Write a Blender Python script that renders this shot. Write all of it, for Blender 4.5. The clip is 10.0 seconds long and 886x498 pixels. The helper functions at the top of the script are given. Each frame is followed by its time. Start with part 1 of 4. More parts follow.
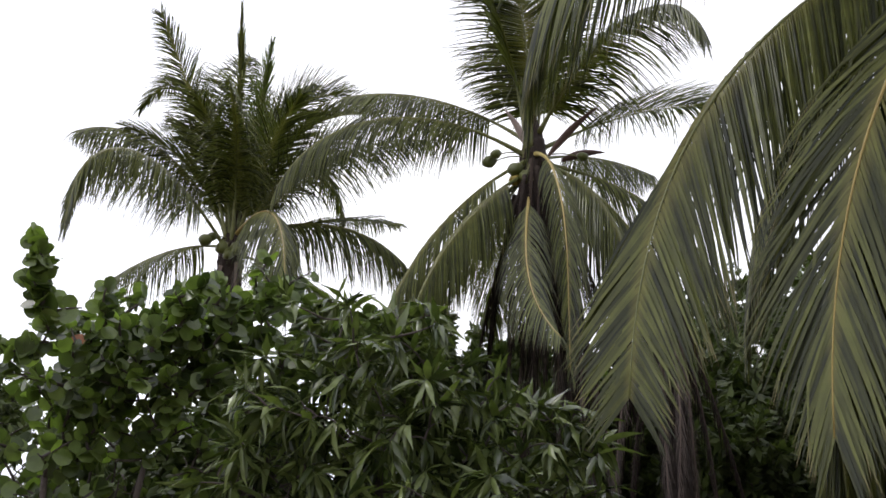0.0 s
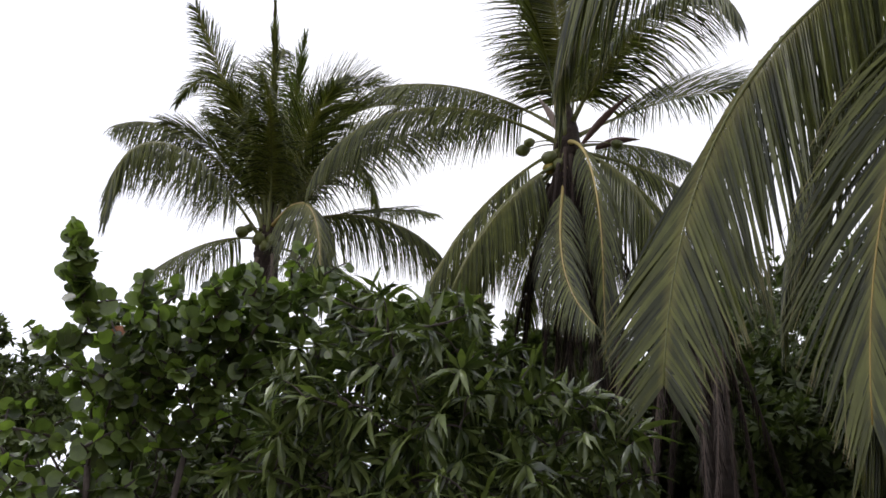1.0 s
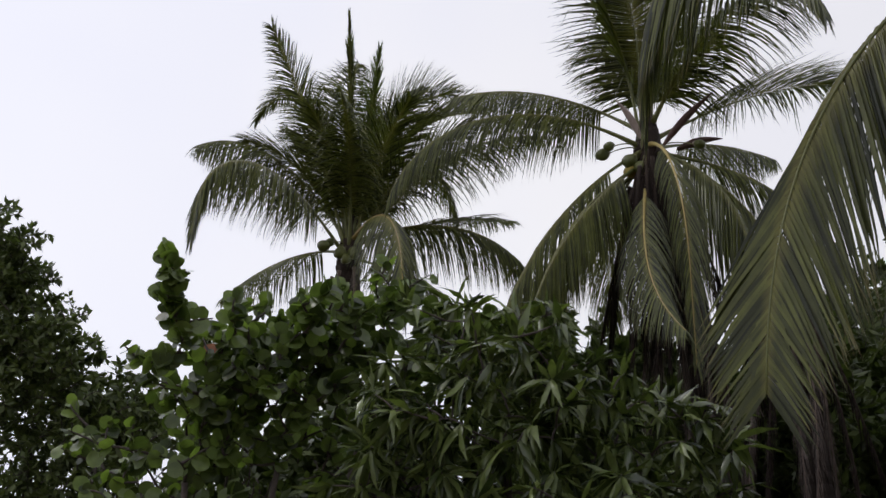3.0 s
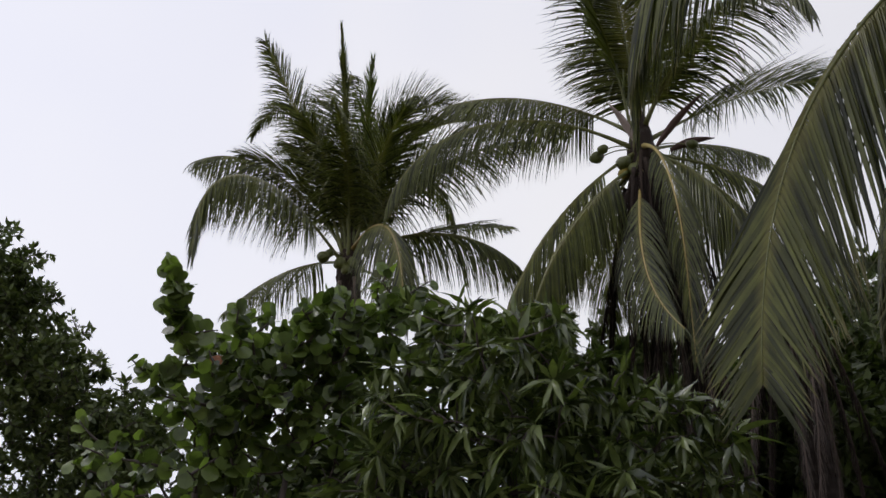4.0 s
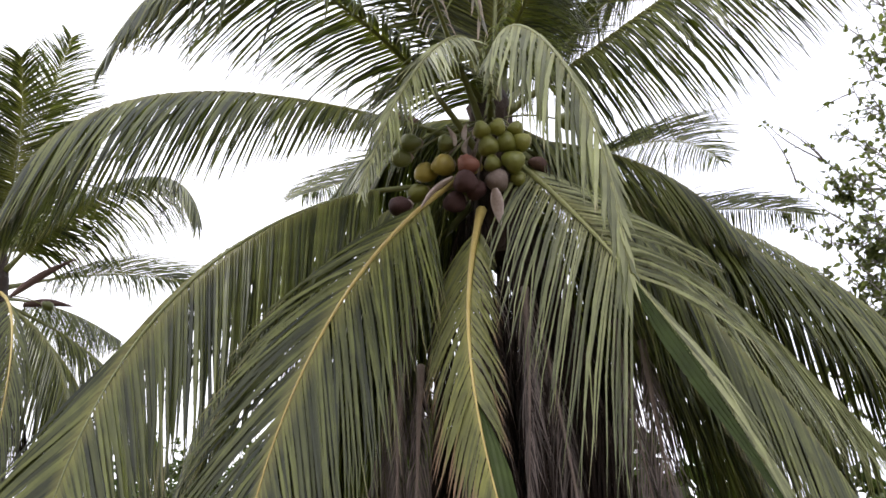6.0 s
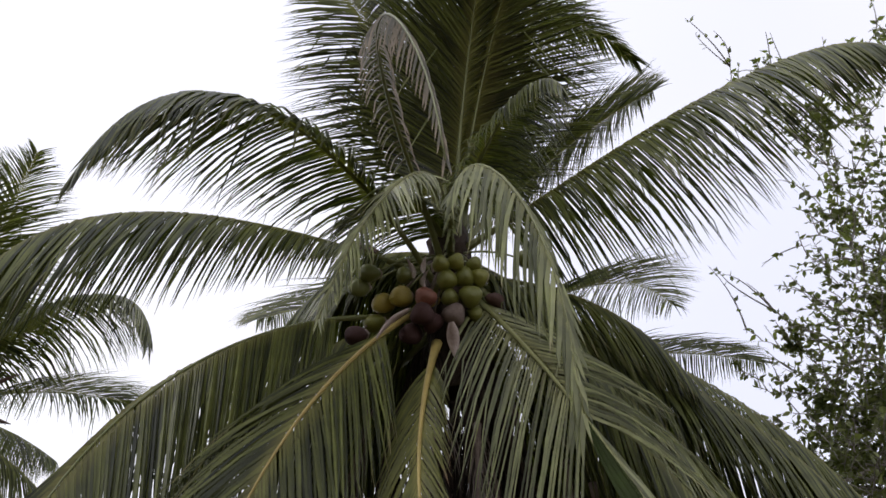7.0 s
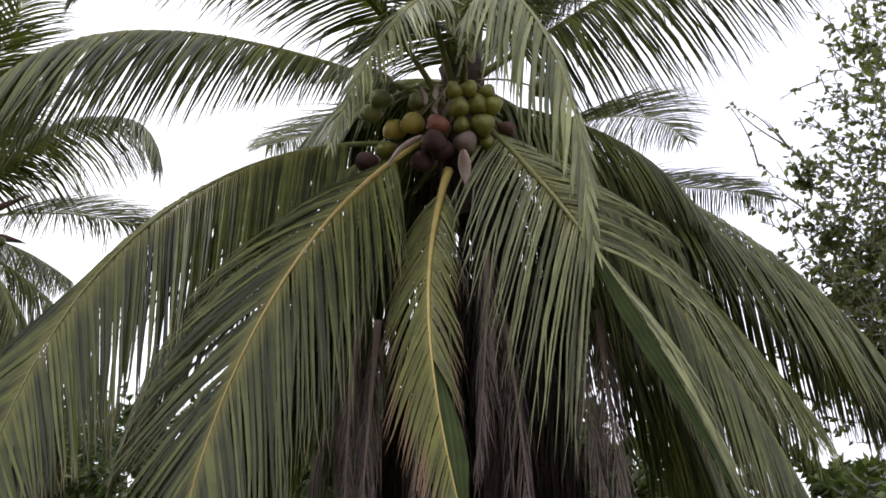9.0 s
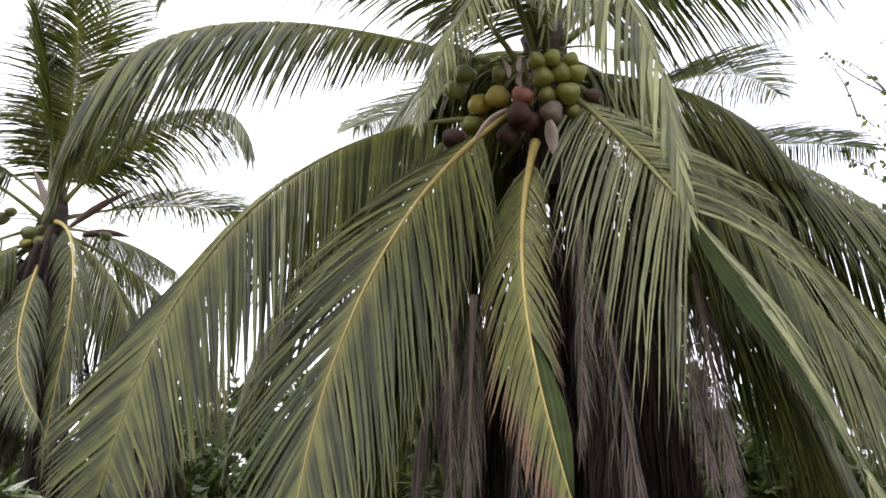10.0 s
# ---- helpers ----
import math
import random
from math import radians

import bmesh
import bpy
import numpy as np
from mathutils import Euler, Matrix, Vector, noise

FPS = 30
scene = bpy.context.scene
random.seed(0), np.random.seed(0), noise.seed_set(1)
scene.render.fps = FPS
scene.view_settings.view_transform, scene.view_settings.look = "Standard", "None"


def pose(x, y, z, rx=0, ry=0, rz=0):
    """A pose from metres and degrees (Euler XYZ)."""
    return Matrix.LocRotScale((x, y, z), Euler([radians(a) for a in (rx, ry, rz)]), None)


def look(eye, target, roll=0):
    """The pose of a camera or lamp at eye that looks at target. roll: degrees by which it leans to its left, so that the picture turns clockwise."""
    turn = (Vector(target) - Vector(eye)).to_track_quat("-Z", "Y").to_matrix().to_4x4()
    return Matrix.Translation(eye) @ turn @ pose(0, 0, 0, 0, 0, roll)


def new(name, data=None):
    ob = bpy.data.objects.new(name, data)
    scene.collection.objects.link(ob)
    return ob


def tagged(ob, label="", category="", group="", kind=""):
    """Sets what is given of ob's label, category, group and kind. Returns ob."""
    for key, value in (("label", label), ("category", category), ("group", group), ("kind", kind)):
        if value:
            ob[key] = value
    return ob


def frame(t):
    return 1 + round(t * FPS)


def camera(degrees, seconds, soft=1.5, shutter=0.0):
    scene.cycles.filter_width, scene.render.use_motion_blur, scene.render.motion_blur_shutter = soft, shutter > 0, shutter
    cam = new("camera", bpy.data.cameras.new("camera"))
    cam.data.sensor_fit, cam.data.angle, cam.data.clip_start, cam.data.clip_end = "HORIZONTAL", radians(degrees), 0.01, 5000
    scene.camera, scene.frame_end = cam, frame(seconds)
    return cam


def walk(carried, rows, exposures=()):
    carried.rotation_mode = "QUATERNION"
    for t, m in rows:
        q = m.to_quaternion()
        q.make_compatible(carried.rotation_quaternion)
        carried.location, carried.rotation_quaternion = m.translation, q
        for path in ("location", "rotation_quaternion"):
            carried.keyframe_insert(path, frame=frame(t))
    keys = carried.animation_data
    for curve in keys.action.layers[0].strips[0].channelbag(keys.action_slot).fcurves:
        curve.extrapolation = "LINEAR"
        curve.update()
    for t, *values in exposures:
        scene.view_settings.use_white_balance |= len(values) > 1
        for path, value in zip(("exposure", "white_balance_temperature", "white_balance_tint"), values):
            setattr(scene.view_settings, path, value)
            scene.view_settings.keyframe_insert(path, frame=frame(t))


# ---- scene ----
cam = camera(49.87, 10.0, soft=1.6)
# seconds, eye x y z, heading (left +), upward tilt, lean to the right
PATH = [
    (0.0, 0.006, 0.067, 1.611, 0.38, 23.74, -2.51),
    (0.5, 0.006, 0.074, 1.607, 3.18, 22.55, -2.92),
    (1.0, 0.022, 0.054, 1.605, 2.69, 23.02, -2.83),
    (1.5, 0.028, 0.057, 1.612, 2.03, 24.16, -2.42),
    (2.0, 0.005, 0.064, 1.620, 3.98, 24.18, -2.67),
    (2.5, -0.019, 0.081, 1.646, 5.04, 23.73, -2.95),
    (2.7, -0.035, 0.091, 1.647, 6.11, 23.42, -3.19),
    (3.8, -0.037, 0.008, 1.585, 9.87, 23.16, -1.69),
    (4.0, -0.030, -0.003, 1.581, 7.60, 23.75, -1.12),
    (4.5, -0.030, 0.020, 1.584, -8.67, 25.68, 3.71),
    (5.0, 0.031, -0.002, 1.618, -24.72, 26.78, 6.60),
    (5.5, 0.025, -0.031, 1.611, -31.84, 29.66, 3.85),
    (6.0, 0.028, -0.055, 1.613, -34.71, 34.14, 2.36),
    (6.2, 0.032, -0.073, 1.617, -35.52, 35.93, 2.10),
    (7.3, 0.002, -0.067, 1.581, -39.05, 42.71, 1.82),
    (7.5, 0.004, -0.063, 1.572, -39.42, 42.11, 1.65),
    (8.0, 0.013, -0.032, 1.582, -40.15, 38.58, 1.20),
    (8.5, 0.009, -0.010, 1.578, -40.30, 34.43, 1.34),
    (9.0, 0.010, -0.024, 1.583, -37.67, 31.96, 0.28),
    (9.5, -0.004, -0.032, 1.579, -35.01, 31.19, -0.61),
    (10.0, -0.015, -0.040, 1.578, -31.33, 30.34, 0.09),
]


def stand(x, y, z, heading, tilt, lean):
    return pose(x, y, z, 0, 0, heading) @ pose(0, 0, 0, 90 + tilt) @ pose(0, 0, 0, 0, 0, -lean)


EXPOSURES = [(0.0, 0.33), (1.0, 0.08), (2.0, -0.24), (2.7, -0.36), (3.8, -0.46), (4.2, -0.46), (4.5, -0.38), (5.0, 0.08), (5.5, 0.78), (6.2, 0.98), (7.3, -0.22), (7.8, -0.2), (8.5, 0.14), (9.0, 0.5), (9.5, 0.8), (10.0, 1.1)]
walk(cam, [(t, stand(*row)) for t, *row in PATH], EXPOSURES)

# ---- sky and sun: bright overcast ----
SUN_UP, SUN_ROUND = 52.0, -70.0
world = bpy.data.worlds.new("overcast_sky")
scene.world = world
world.use_nodes = True
wn = world.node_tree.nodes
wl = world.node_tree.links
wn.clear()
sky = wn.new("ShaderNodeTexSky")
sky.sky_type, sky.sun_disc = "NISHITA", False
sky.sun_elevation, sky.sun_rotation = radians(SUN_UP), radians(SUN_ROUND)
cloud_noise = wn.new("ShaderNodeTexNoise")
cloud_noise.inputs["Scale"].default_value, cloud_noise.inputs["Detail"].default_value = 1.6, 3.0
cloud_ramp = wn.new("ShaderNodeValToRGB")
cloud_ramp.color_ramp.elements[0].position, cloud_ramp.color_ramp.elements[1].position = 0.3, 0.75
cloud_ramp.color_ramp.elements[0].color, cloud_ramp.color_ramp.elements[1].color = (0.84, 0.85, 1.0, 1), (1.0, 0.98, 1.0, 1)
cloud_gain = wn.new("ShaderNodeMixRGB")
cloud_gain.blend_type = "MULTIPLY"
cloud_gain.inputs[0].default_value, cloud_gain.inputs[2].default_value = 1.0, (13.0, 13.0, 13.0, 1)
cover = wn.new("ShaderNodeMixRGB")
cover.inputs[0].default_value = 0.86
back = wn.new("ShaderNodeBackground")
back.inputs["Strength"].default_value = 0.1
world_out = wn.new("ShaderNodeOutputWorld")
place_in_sky, sky_axes, side_light = wn.new("ShaderNodeTexCoord"), wn.new("ShaderNodeSeparateXYZ"), wn.new("ShaderNodeMapRange")
side_light.inputs["From Min"].default_value, side_light.inputs["From Max"].default_value = -0.6, 0.8
side_light.inputs["To Min"].default_value, side_light.inputs["To Max"].default_value = 14.6, 11.8
wl.new(place_in_sky.outputs["Generated"], sky_axes.inputs[0])
wl.new(sky_axes.outputs["X"], side_light.inputs["Value"])
wl.new(side_light.outputs["Result"], cloud_gain.inputs[2])
wl.new(cloud_noise.outputs["Fac"], cloud_ramp.inputs["Fac"])
wl.new(cloud_ramp.outputs["Color"], cloud_gain.inputs[1])
wl.new(sky.outputs["Color"], cover.inputs[1])
wl.new(cloud_gain.outputs["Color"], cover.inputs[2])
wl.new(cover.outputs["Color"], back.inputs["Color"])
wl.new(back.outputs["Background"], world_out.inputs["Surface"])

sun = new("sun", bpy.data.lights.new("sun", "SUN"))
sun.data.energy, sun.data.angle, sun.data.color = 0.8, radians(20), (1.0, 0.97, 0.92)
su, sr = radians(SUN_UP), radians(SUN_ROUND)
sun.matrix_world = look((0, 0, 60), Vector((0, 0, 60)) - Vector((math.sin(sr) * math.cos(su), math.cos(sr) * math.cos(su), math.sin(su))))


# ---- materials ----
def leafy(name, base, dark, tip=None, tip_from=0.8, rough=0.42, glow=0.22, grain=9.0, spec=0.5, along=0.0, vein=0.0):
    """A leaf: hue varies from blade to blade and along it, some light passes through, dry tips by the blade's own length."""
    m = bpy.data.materials.new(name)
    m.use_nodes = True
    n, l = m.node_tree.nodes, m.node_tree.links
    n.clear()
    geo, info = n.new("ShaderNodeNewGeometry"), n.new("ShaderNodeObjectInfo")
    both = n.new("ShaderNodeMath")
    both.operation = "ADD"
    wrap = n.new("ShaderNodeMath")
    wrap.operation = "FRACT"
    l.new(geo.outputs["Random Per Island"], both.inputs[0])
    l.new(info.outputs["Random"], both.inputs[1])
    l.new(both.outputs[0], wrap.inputs[0])
    hue = n.new("ShaderNodeMixRGB")
    hue.inputs[1].default_value, hue.inputs[2].default_value = (*dark, 1), (*base, 1)
    l.new(wrap.outputs[0], hue.inputs[0])
    coord = n.new("ShaderNodeTexCoord")
    spots = n.new("ShaderNodeTexNoise")
    spots.inputs["Scale"].default_value, spots.inputs["Detail"].default_value = grain, 4.0
    l.new(coord.outputs["Object"], spots.inputs["Vector"])
    mottle = n.new("ShaderNodeMixRGB")
    mottle.blend_type = "OVERLAY"
    mottle.inputs[0].default_value = 0.55
    l.new(hue.outputs[0], mottle.inputs[1])
    l.new(spots.outputs["Fac"], mottle.inputs[2])
    colour = mottle.outputs[0]
    if tip:
        uv = n.new("ShaderNodeUVMap")
        uv.uv_map = "blade"
        cut = n.new("ShaderNodeSeparateXYZ")
        l.new(uv.outputs["UV"], cut.inputs[0])
        shift = n.new("ShaderNodeMath")
        shift.operation = "MULTIPLY_ADD"
        shift.inputs[1].default_value = 0.3
        l.new(wrap.outputs[0], shift.inputs[0])
        l.new(cut.outputs["X"], shift.inputs[2])
        edge = n.new("ShaderNodeMapRange")
        edge.inputs["From Min"].default_value, edge.inputs["From Max"].default_value = tip_from + 0.18, tip_from + 0.42
        older = n.new("ShaderNodeMath")
        older.operation = "MULTIPLY_ADD"
        older.inputs[1].default_value = along
        l.new(cut.outputs["Y"], older.inputs[0])
        l.new(shift.outputs[0], older.inputs[2])
        l.new(older.outputs[0], edge.inputs["Value"])
        dry = n.new("ShaderNodeMixRGB")
        dry.inputs[2].default_value = (*tip, 1)
        l.new(edge.outputs["Result"], dry.inputs[0])
        l.new(colour, dry.inputs[1])
        colour = dry.outputs[0]
    if vein:
        strip = n.new("ShaderNodeUVMap")
        strip.uv_map = "blade"
        part_of = n.new("ShaderNodeSeparateXYZ")
        l.new(strip.outputs["UV"], part_of.inputs[0])
        foot = n.new("ShaderNodeMapRange")
        foot.inputs["From Min"].default_value, foot.inputs["From Max"].default_value = 0.0, 0.16
        foot.inputs["To Min"].default_value, foot.inputs["To Max"].default_value = vein, 0.0
        l.new(part_of.outputs["X"], foot.inputs["Value"])
        yellow = n.new("ShaderNodeMixRGB")
        yellow.inputs[2].default_value = (0.30, 0.27, 0.075, 1)
        l.new(foot.outputs["Result"], yellow.inputs[0])
        l.new(colour, yellow.inputs[1])
        colour = yellow.outputs[0]
    skin = n.new("ShaderNodeBsdfPrincipled")
    skin.inputs["Roughness"].default_value = rough
    skin.inputs["Specular IOR Level"].default_value = spec
    l.new(colour, skin.inputs["Base Color"])
    fine = n.new("ShaderNodeTexNoise")
    fine.inputs["Scale"].default_value = grain * 8
    l.new(coord.outputs["Object"], fine.inputs["Vector"])
    bump = n.new("ShaderNodeBump")
    bump.inputs["Strength"].default_value, bump.inputs["Distance"].default_value = 0.25, 0.004
    l.new(fine.outputs["Fac"], bump.inputs["Height"])
    l.new(bump.outputs["Normal"], skin.inputs["Normal"])
    pass_light = n.new("ShaderNodeBsdfTranslucent")
    warm = n.new("ShaderNodeMixRGB")
    warm.blend_type = "MULTIPLY"
    warm.inputs[0].default_value, warm.inputs[2].default_value = 1.0, (1.25, 1.5, 0.65, 1)
    l.new(colour, warm.inputs[1])
    l.new(warm.outputs[0], pass_light.inputs["Color"])
    mix = n.new("ShaderNodeMixShader")
    mix.inputs[0].default_value = glow
    out = n.new("ShaderNodeOutputMaterial")
    l.new(skin.outputs[0], mix.inputs[1])
    l.new(pass_light.outputs[0], mix.inputs[2])
    l.new(mix.outputs[0], out.inputs["Surface"])
    return m


def solid(name, low, high, scale=8.0, rough=0.8, bump=0.5, stretch=(1, 1, 1), spread=0.25):
    """A plain surface mottled at two scales, with relief; it also varies from piece to piece."""
    m = bpy.data.materials.new(name)
    m.use_nodes = True
    n, l = m.node_tree.nodes, m.node_tree.links
    skin = n["Principled BSDF"]
    coord, mapping = n.new("ShaderNodeTexCoord"), n.new("ShaderNodeMapping")
    mapping.inputs["Scale"].default_value = stretch
    l.new(coord.outputs["Object"], mapping.inputs["Vector"])
    coarse, fine = n.new("ShaderNodeTexNoise"), n.new("ShaderNodeTexNoise")
    coarse.inputs["Scale"].default_value, fine.inputs["Scale"].default_value = scale, scale * 7
    fine.inputs["Detail"].default_value = 5.0
    for tex in (coarse, fine):
        l.new(mapping.outputs[0], tex.inputs["Vector"])
    both = n.new("ShaderNodeMixRGB")
    both.inputs[0].default_value = 0.5
    l.new(coarse.outputs["Fac"], both.inputs[1])
    l.new(fine.outputs["Fac"], both.inputs[2])
    info = n.new("ShaderNodeObjectInfo")
    own = n.new("ShaderNodeMath")
    own.operation = "MULTIPLY_ADD"
    own.inputs[1].default_value = spread
    l.new(info.outputs["Random"], own.inputs[0])
    l.new(both.outputs[0], own.inputs[2])
    ramp = n.new("ShaderNodeValToRGB")
    ramp.color_ramp.elements[0].position, ramp.color_ramp.elements[1].position = 0.3, 0.85
    ramp.color_ramp.elements[0].color, ramp.color_ramp.elements[1].color = (*low, 1), (*high, 1)
    l.new(own.outputs[0], ramp.inputs["Fac"])
    l.new(ramp.outputs["Color"], skin.inputs["Base Color"])
    skin.inputs["Roughness"].default_value = rough
    lift = n.new("ShaderNodeBump")
    lift.inputs["Strength"].default_value, lift.inputs["Distance"].default_value = bump, 0.01
    l.new(fine.outputs["Fac"], lift.inputs["Height"])
    l.new(lift.outputs["Normal"], skin.inputs["Normal"])
    return m


FROND = leafy("frond_green", (0.155, 0.168, 0.042), (0.019, 0.024, 0.006), (0.25, 0.19, 0.10), 0.86, 0.36, 0.24, spec=0.42, vein=0.5)
# lighter, greyer copy of the frond green, with sky sheen painted into it
FROND_SHEEN = leafy("frond_sheen_green", (0.34, 0.35, 0.16), (0.075, 0.083, 0.03), (0.3, 0.23, 0.14), 0.88, 0.38, 0.28, spec=0.5, vein=0.4)
# darker copy of the frond green: the unparted blades' shade is in its colour
FROND_SHADED = leafy("frond_shaded_green", (0.045, 0.065, 0.012), (0.03, 0.045, 0.008), None, 0.9, 0.6, 0.25, spec=0.2)
FADING = leafy("frond_fading", (0.16, 0.16, 0.027), (0.07, 0.075, 0.013), (0.20, 0.115, 0.06), 0.95, 0.5, 0.17, spec=0.4, along=0.62, vein=0.6)
YOUNG = leafy("frond_young", (0.13, 0.16, 0.04), (0.07, 0.095, 0.022), None, 0.9, 0.4, 0.35)
DRY = leafy("frond_half_dry", (0.12, 0.09, 0.05), (0.06, 0.055, 0.03), (0.2, 0.15, 0.1), 0.5, 0.6, 0.15)
DEAD = leafy("frond_dead", (0.22, 0.17, 0.15), (0.03, 0.022, 0.018), None, 0.9, 0.75, 0.12)
# near-black frond colour: the shade inside the crowns, painted in
SHADE_DARK = leafy("frond_shade_dark", (0.038, 0.025, 0.02), (0.014, 0.010, 0.008), None, 0.9, 0.85, 0.05, spec=0.2)
STALK_GREEN = solid("stalk_green", (0.09, 0.11, 0.03), (0.19, 0.19, 0.06), 14, 0.5, 0.2)
STALK_GOLD = solid("stalk_gold", (0.27, 0.19, 0.045), (0.44, 0.34, 0.10), 10, 0.5, 0.2)
STALK_PALE = solid("stalk_pale_green", (0.20, 0.20, 0.07), (0.36, 0.37, 0.15), 10, 0.5, 0.2)
STALK_DEAD = solid("stalk_dead", (0.09, 0.06, 0.045), (0.2, 0.15, 0.12), 10, 0.8, 0.5)
# bark and fibre browns, both lowered to hold the shade under the crowns
BARK = solid("palm_bark", (0.025, 0.019, 0.016), (0.085, 0.065, 0.055), 6, 0.9, 0.9, (1, 1, 3))
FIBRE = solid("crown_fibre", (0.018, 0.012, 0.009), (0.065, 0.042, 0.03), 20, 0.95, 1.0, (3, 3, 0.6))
SPATHE = solid("spathe_brown", (0.06, 0.03, 0.026), (0.15, 0.085, 0.07), 9, 0.7, 0.5, (1, 1, 0.4))
SPATHE_PALE = solid("spathe_pale", (0.26, 0.19, 0.165), (0.5, 0.41, 0.37), 9, 0.7, 0.5)
NUTS = {
    # green nut darkened in colour for the shade under the fronds
    "shaded_green": solid("nut_shaded_green", (0.055, 0.07, 0.016), (0.14, 0.15, 0.035), 9, 0.45, 0.15),
    "green": solid("nut_green", (0.10, 0.112, 0.018), (0.23, 0.23, 0.045), 9, 0.4, 0.15, spread=0.3),
    "yellow": solid("nut_yellow", (0.24, 0.19, 0.03), (0.40, 0.31, 0.06), 9, 0.4, 0.15),
    "red": solid("nut_red", (0.13, 0.04, 0.025), (0.22, 0.08, 0.05), 9, 0.5, 0.2),
    "brown": solid("nut_brown", (0.026, 0.010, 0.009), (0.078, 0.030, 0.026), 9, 0.8, 0.3),
    "tan": solid("nut_tan", (0.08, 0.05, 0.04), (0.24, 0.18, 0.15), 7, 0.6, 0.3),
}
TWIG_GREY = solid("twig_grey", (0.2, 0.175, 0.16), (0.42, 0.38, 0.35), 8, 0.9, 0.5)
TWIG_DARK = solid("twig_dark", (0.035, 0.028, 0.024), (0.11, 0.085, 0.075), 8, 0.9, 0.5)
MANGO_LEAF = leafy("lance_leaf", (0.19, 0.232, 0.075), (0.026, 0.04, 0.013), None, 0.9, 0.26, 0.22, 14, spec=0.6)
ROUND_LEAF = leafy("round_leaf", (0.175, 0.23, 0.062), (0.034, 0.05, 0.016), None, 0.9, 0.32, 0.4, 14, spec=0.6)
RUST_LEAF = leafy("rust_leaf", (0.42, 0.15, 0.04), (0.35, 0.11, 0.03), None, 0.9, 0.5, 0.2, 14)
SMALL_LEAF = leafy("small_leaf", (0.22, 0.23, 0.10), (0.08, 0.085, 0.045), None, 0.9, 0.4, 0.45, 14)
BACK_LEAF = leafy("back_leaf", (0.13, 0.16, 0.055), (0.05, 0.066, 0.026), None, 0.9, 0.5, 0.25, 14, spec=0.3)
SOIL = solid("soil_and_litter", (0.05, 0.04, 0.025), (0.14, 0.11, 0.07), 1.5, 0.95, 0.8)


# ---- building blocks ----
def mesh_of(name, verts, faces, mat, uvs=None, smooth=True):
    me = bpy.data.meshes.new(name)
    me.from_pydata(verts, [], faces)
    if uvs is not None:
        layer = me.uv_layers.new(name="blade")
        idx = np.empty(len(me.loops), dtype=np.int32)
        me.loops.foreach_get("vertex_index", idx)
        layer.data.foreach_set("uv", np.asarray(uvs, dtype=np.float32)[idx].ravel())
    if smooth:
        me.polygons.foreach_set("use_smooth", np.ones(len(me.polygons), dtype=bool))
    me.materials.append(mat)
    me.update()
    return me


def quick_mesh(name, verts, quads, tris, mat, uvs, smooth):
    """A large mesh straight from arrays of four- and three-cornered faces."""
    me = bpy.data.meshes.new(name)
    verts = np.ascontiguousarray(verts, dtype=np.float32)
    quads = np.asarray(quads, dtype=np.int32).reshape(-1, 4)
    tris = np.asarray(tris, dtype=np.int32).reshape(-1, 3)
    me.vertices.add(len(verts))
    me.vertices.foreach_set("co", verts.ravel())
    corners = np.concatenate([quads.ravel(), tris.ravel()])
    me.loops.add(len(corners))
    me.loops.foreach_set("vertex_index", corners)
    me.polygons.add(len(quads) + len(tris))
    me.polygons.foreach_set("loop_start", np.concatenate([np.arange(len(quads)) * 4, len(quads) * 4 + np.arange(len(tris)) * 3]).astype(np.int32))
    me.polygons.foreach_set("use_smooth", np.full(len(quads) + len(tris), smooth, dtype=bool))
    layer = me.uv_layers.new(name="blade")
    layer.data.foreach_set("uv", np.asarray(uvs, dtype=np.float32)[corners].ravel())
    me.materials.append(mat)
    me.update(calc_edges=True)
    return me


def part(name, verts, faces, mat, parent, label="", uvs=None, smooth=True):
    ob = new(name, mesh_of(name, verts, faces, mat, uvs, smooth))
    ob.parent = parent
    return tagged(ob, label)


def root(name, where, label, category, group="", kind=""):
    ob = new(name)
    ob.location = where
    ob.empty_display_size = 0.2
    return tagged(ob, label, category, group, kind)


def unit(v):
    v = np.asarray(v, float)
    return v / (np.linalg.norm(v, axis=-1, keepdims=True) + 1e-12)


def tube(points, radii, sides=7, wobble=0.0, rng=None, cap=True):
    """Verts and faces of a round limb along points."""
    pts = np.asarray(points, float)
    tan = unit(np.gradient(pts, axis=0))
    ref = np.array([0.0, 0.0, 1.0]) if abs(tan[0][2]) < 0.9 else np.array([1.0, 0.0, 0.0])
    side = unit(ref - tan * (tan @ ref)[:, None])
    other = np.cross(tan, side)
    ang = np.arange(sides) * 2 * math.pi / sides
    rad = np.asarray(radii, float)[:, None] * np.ones((1, sides))
    if wobble and rng is not None:
        rad = rad * (1 + wobble * rng.standard_normal(rad.shape))
    ring = pts[:, None] + side[:, None] * (np.cos(ang) * rad)[:, :, None] + other[:, None] * (np.sin(ang) * rad)[:, :, None]
    faces = []
    for i in range(len(pts) - 1):
        for j in range(sides):
            k = (j + 1) % sides
            faces.append((i * sides + j, i * sides + k, (i + 1) * sides + k, (i + 1) * sides + j))
    if cap:
        faces.append(tuple(range(sides - 1, -1, -1)))
        faces.append(tuple((len(pts) - 1) * sides + j for j in range(sides)))
    return ring.reshape(-1, 3), faces


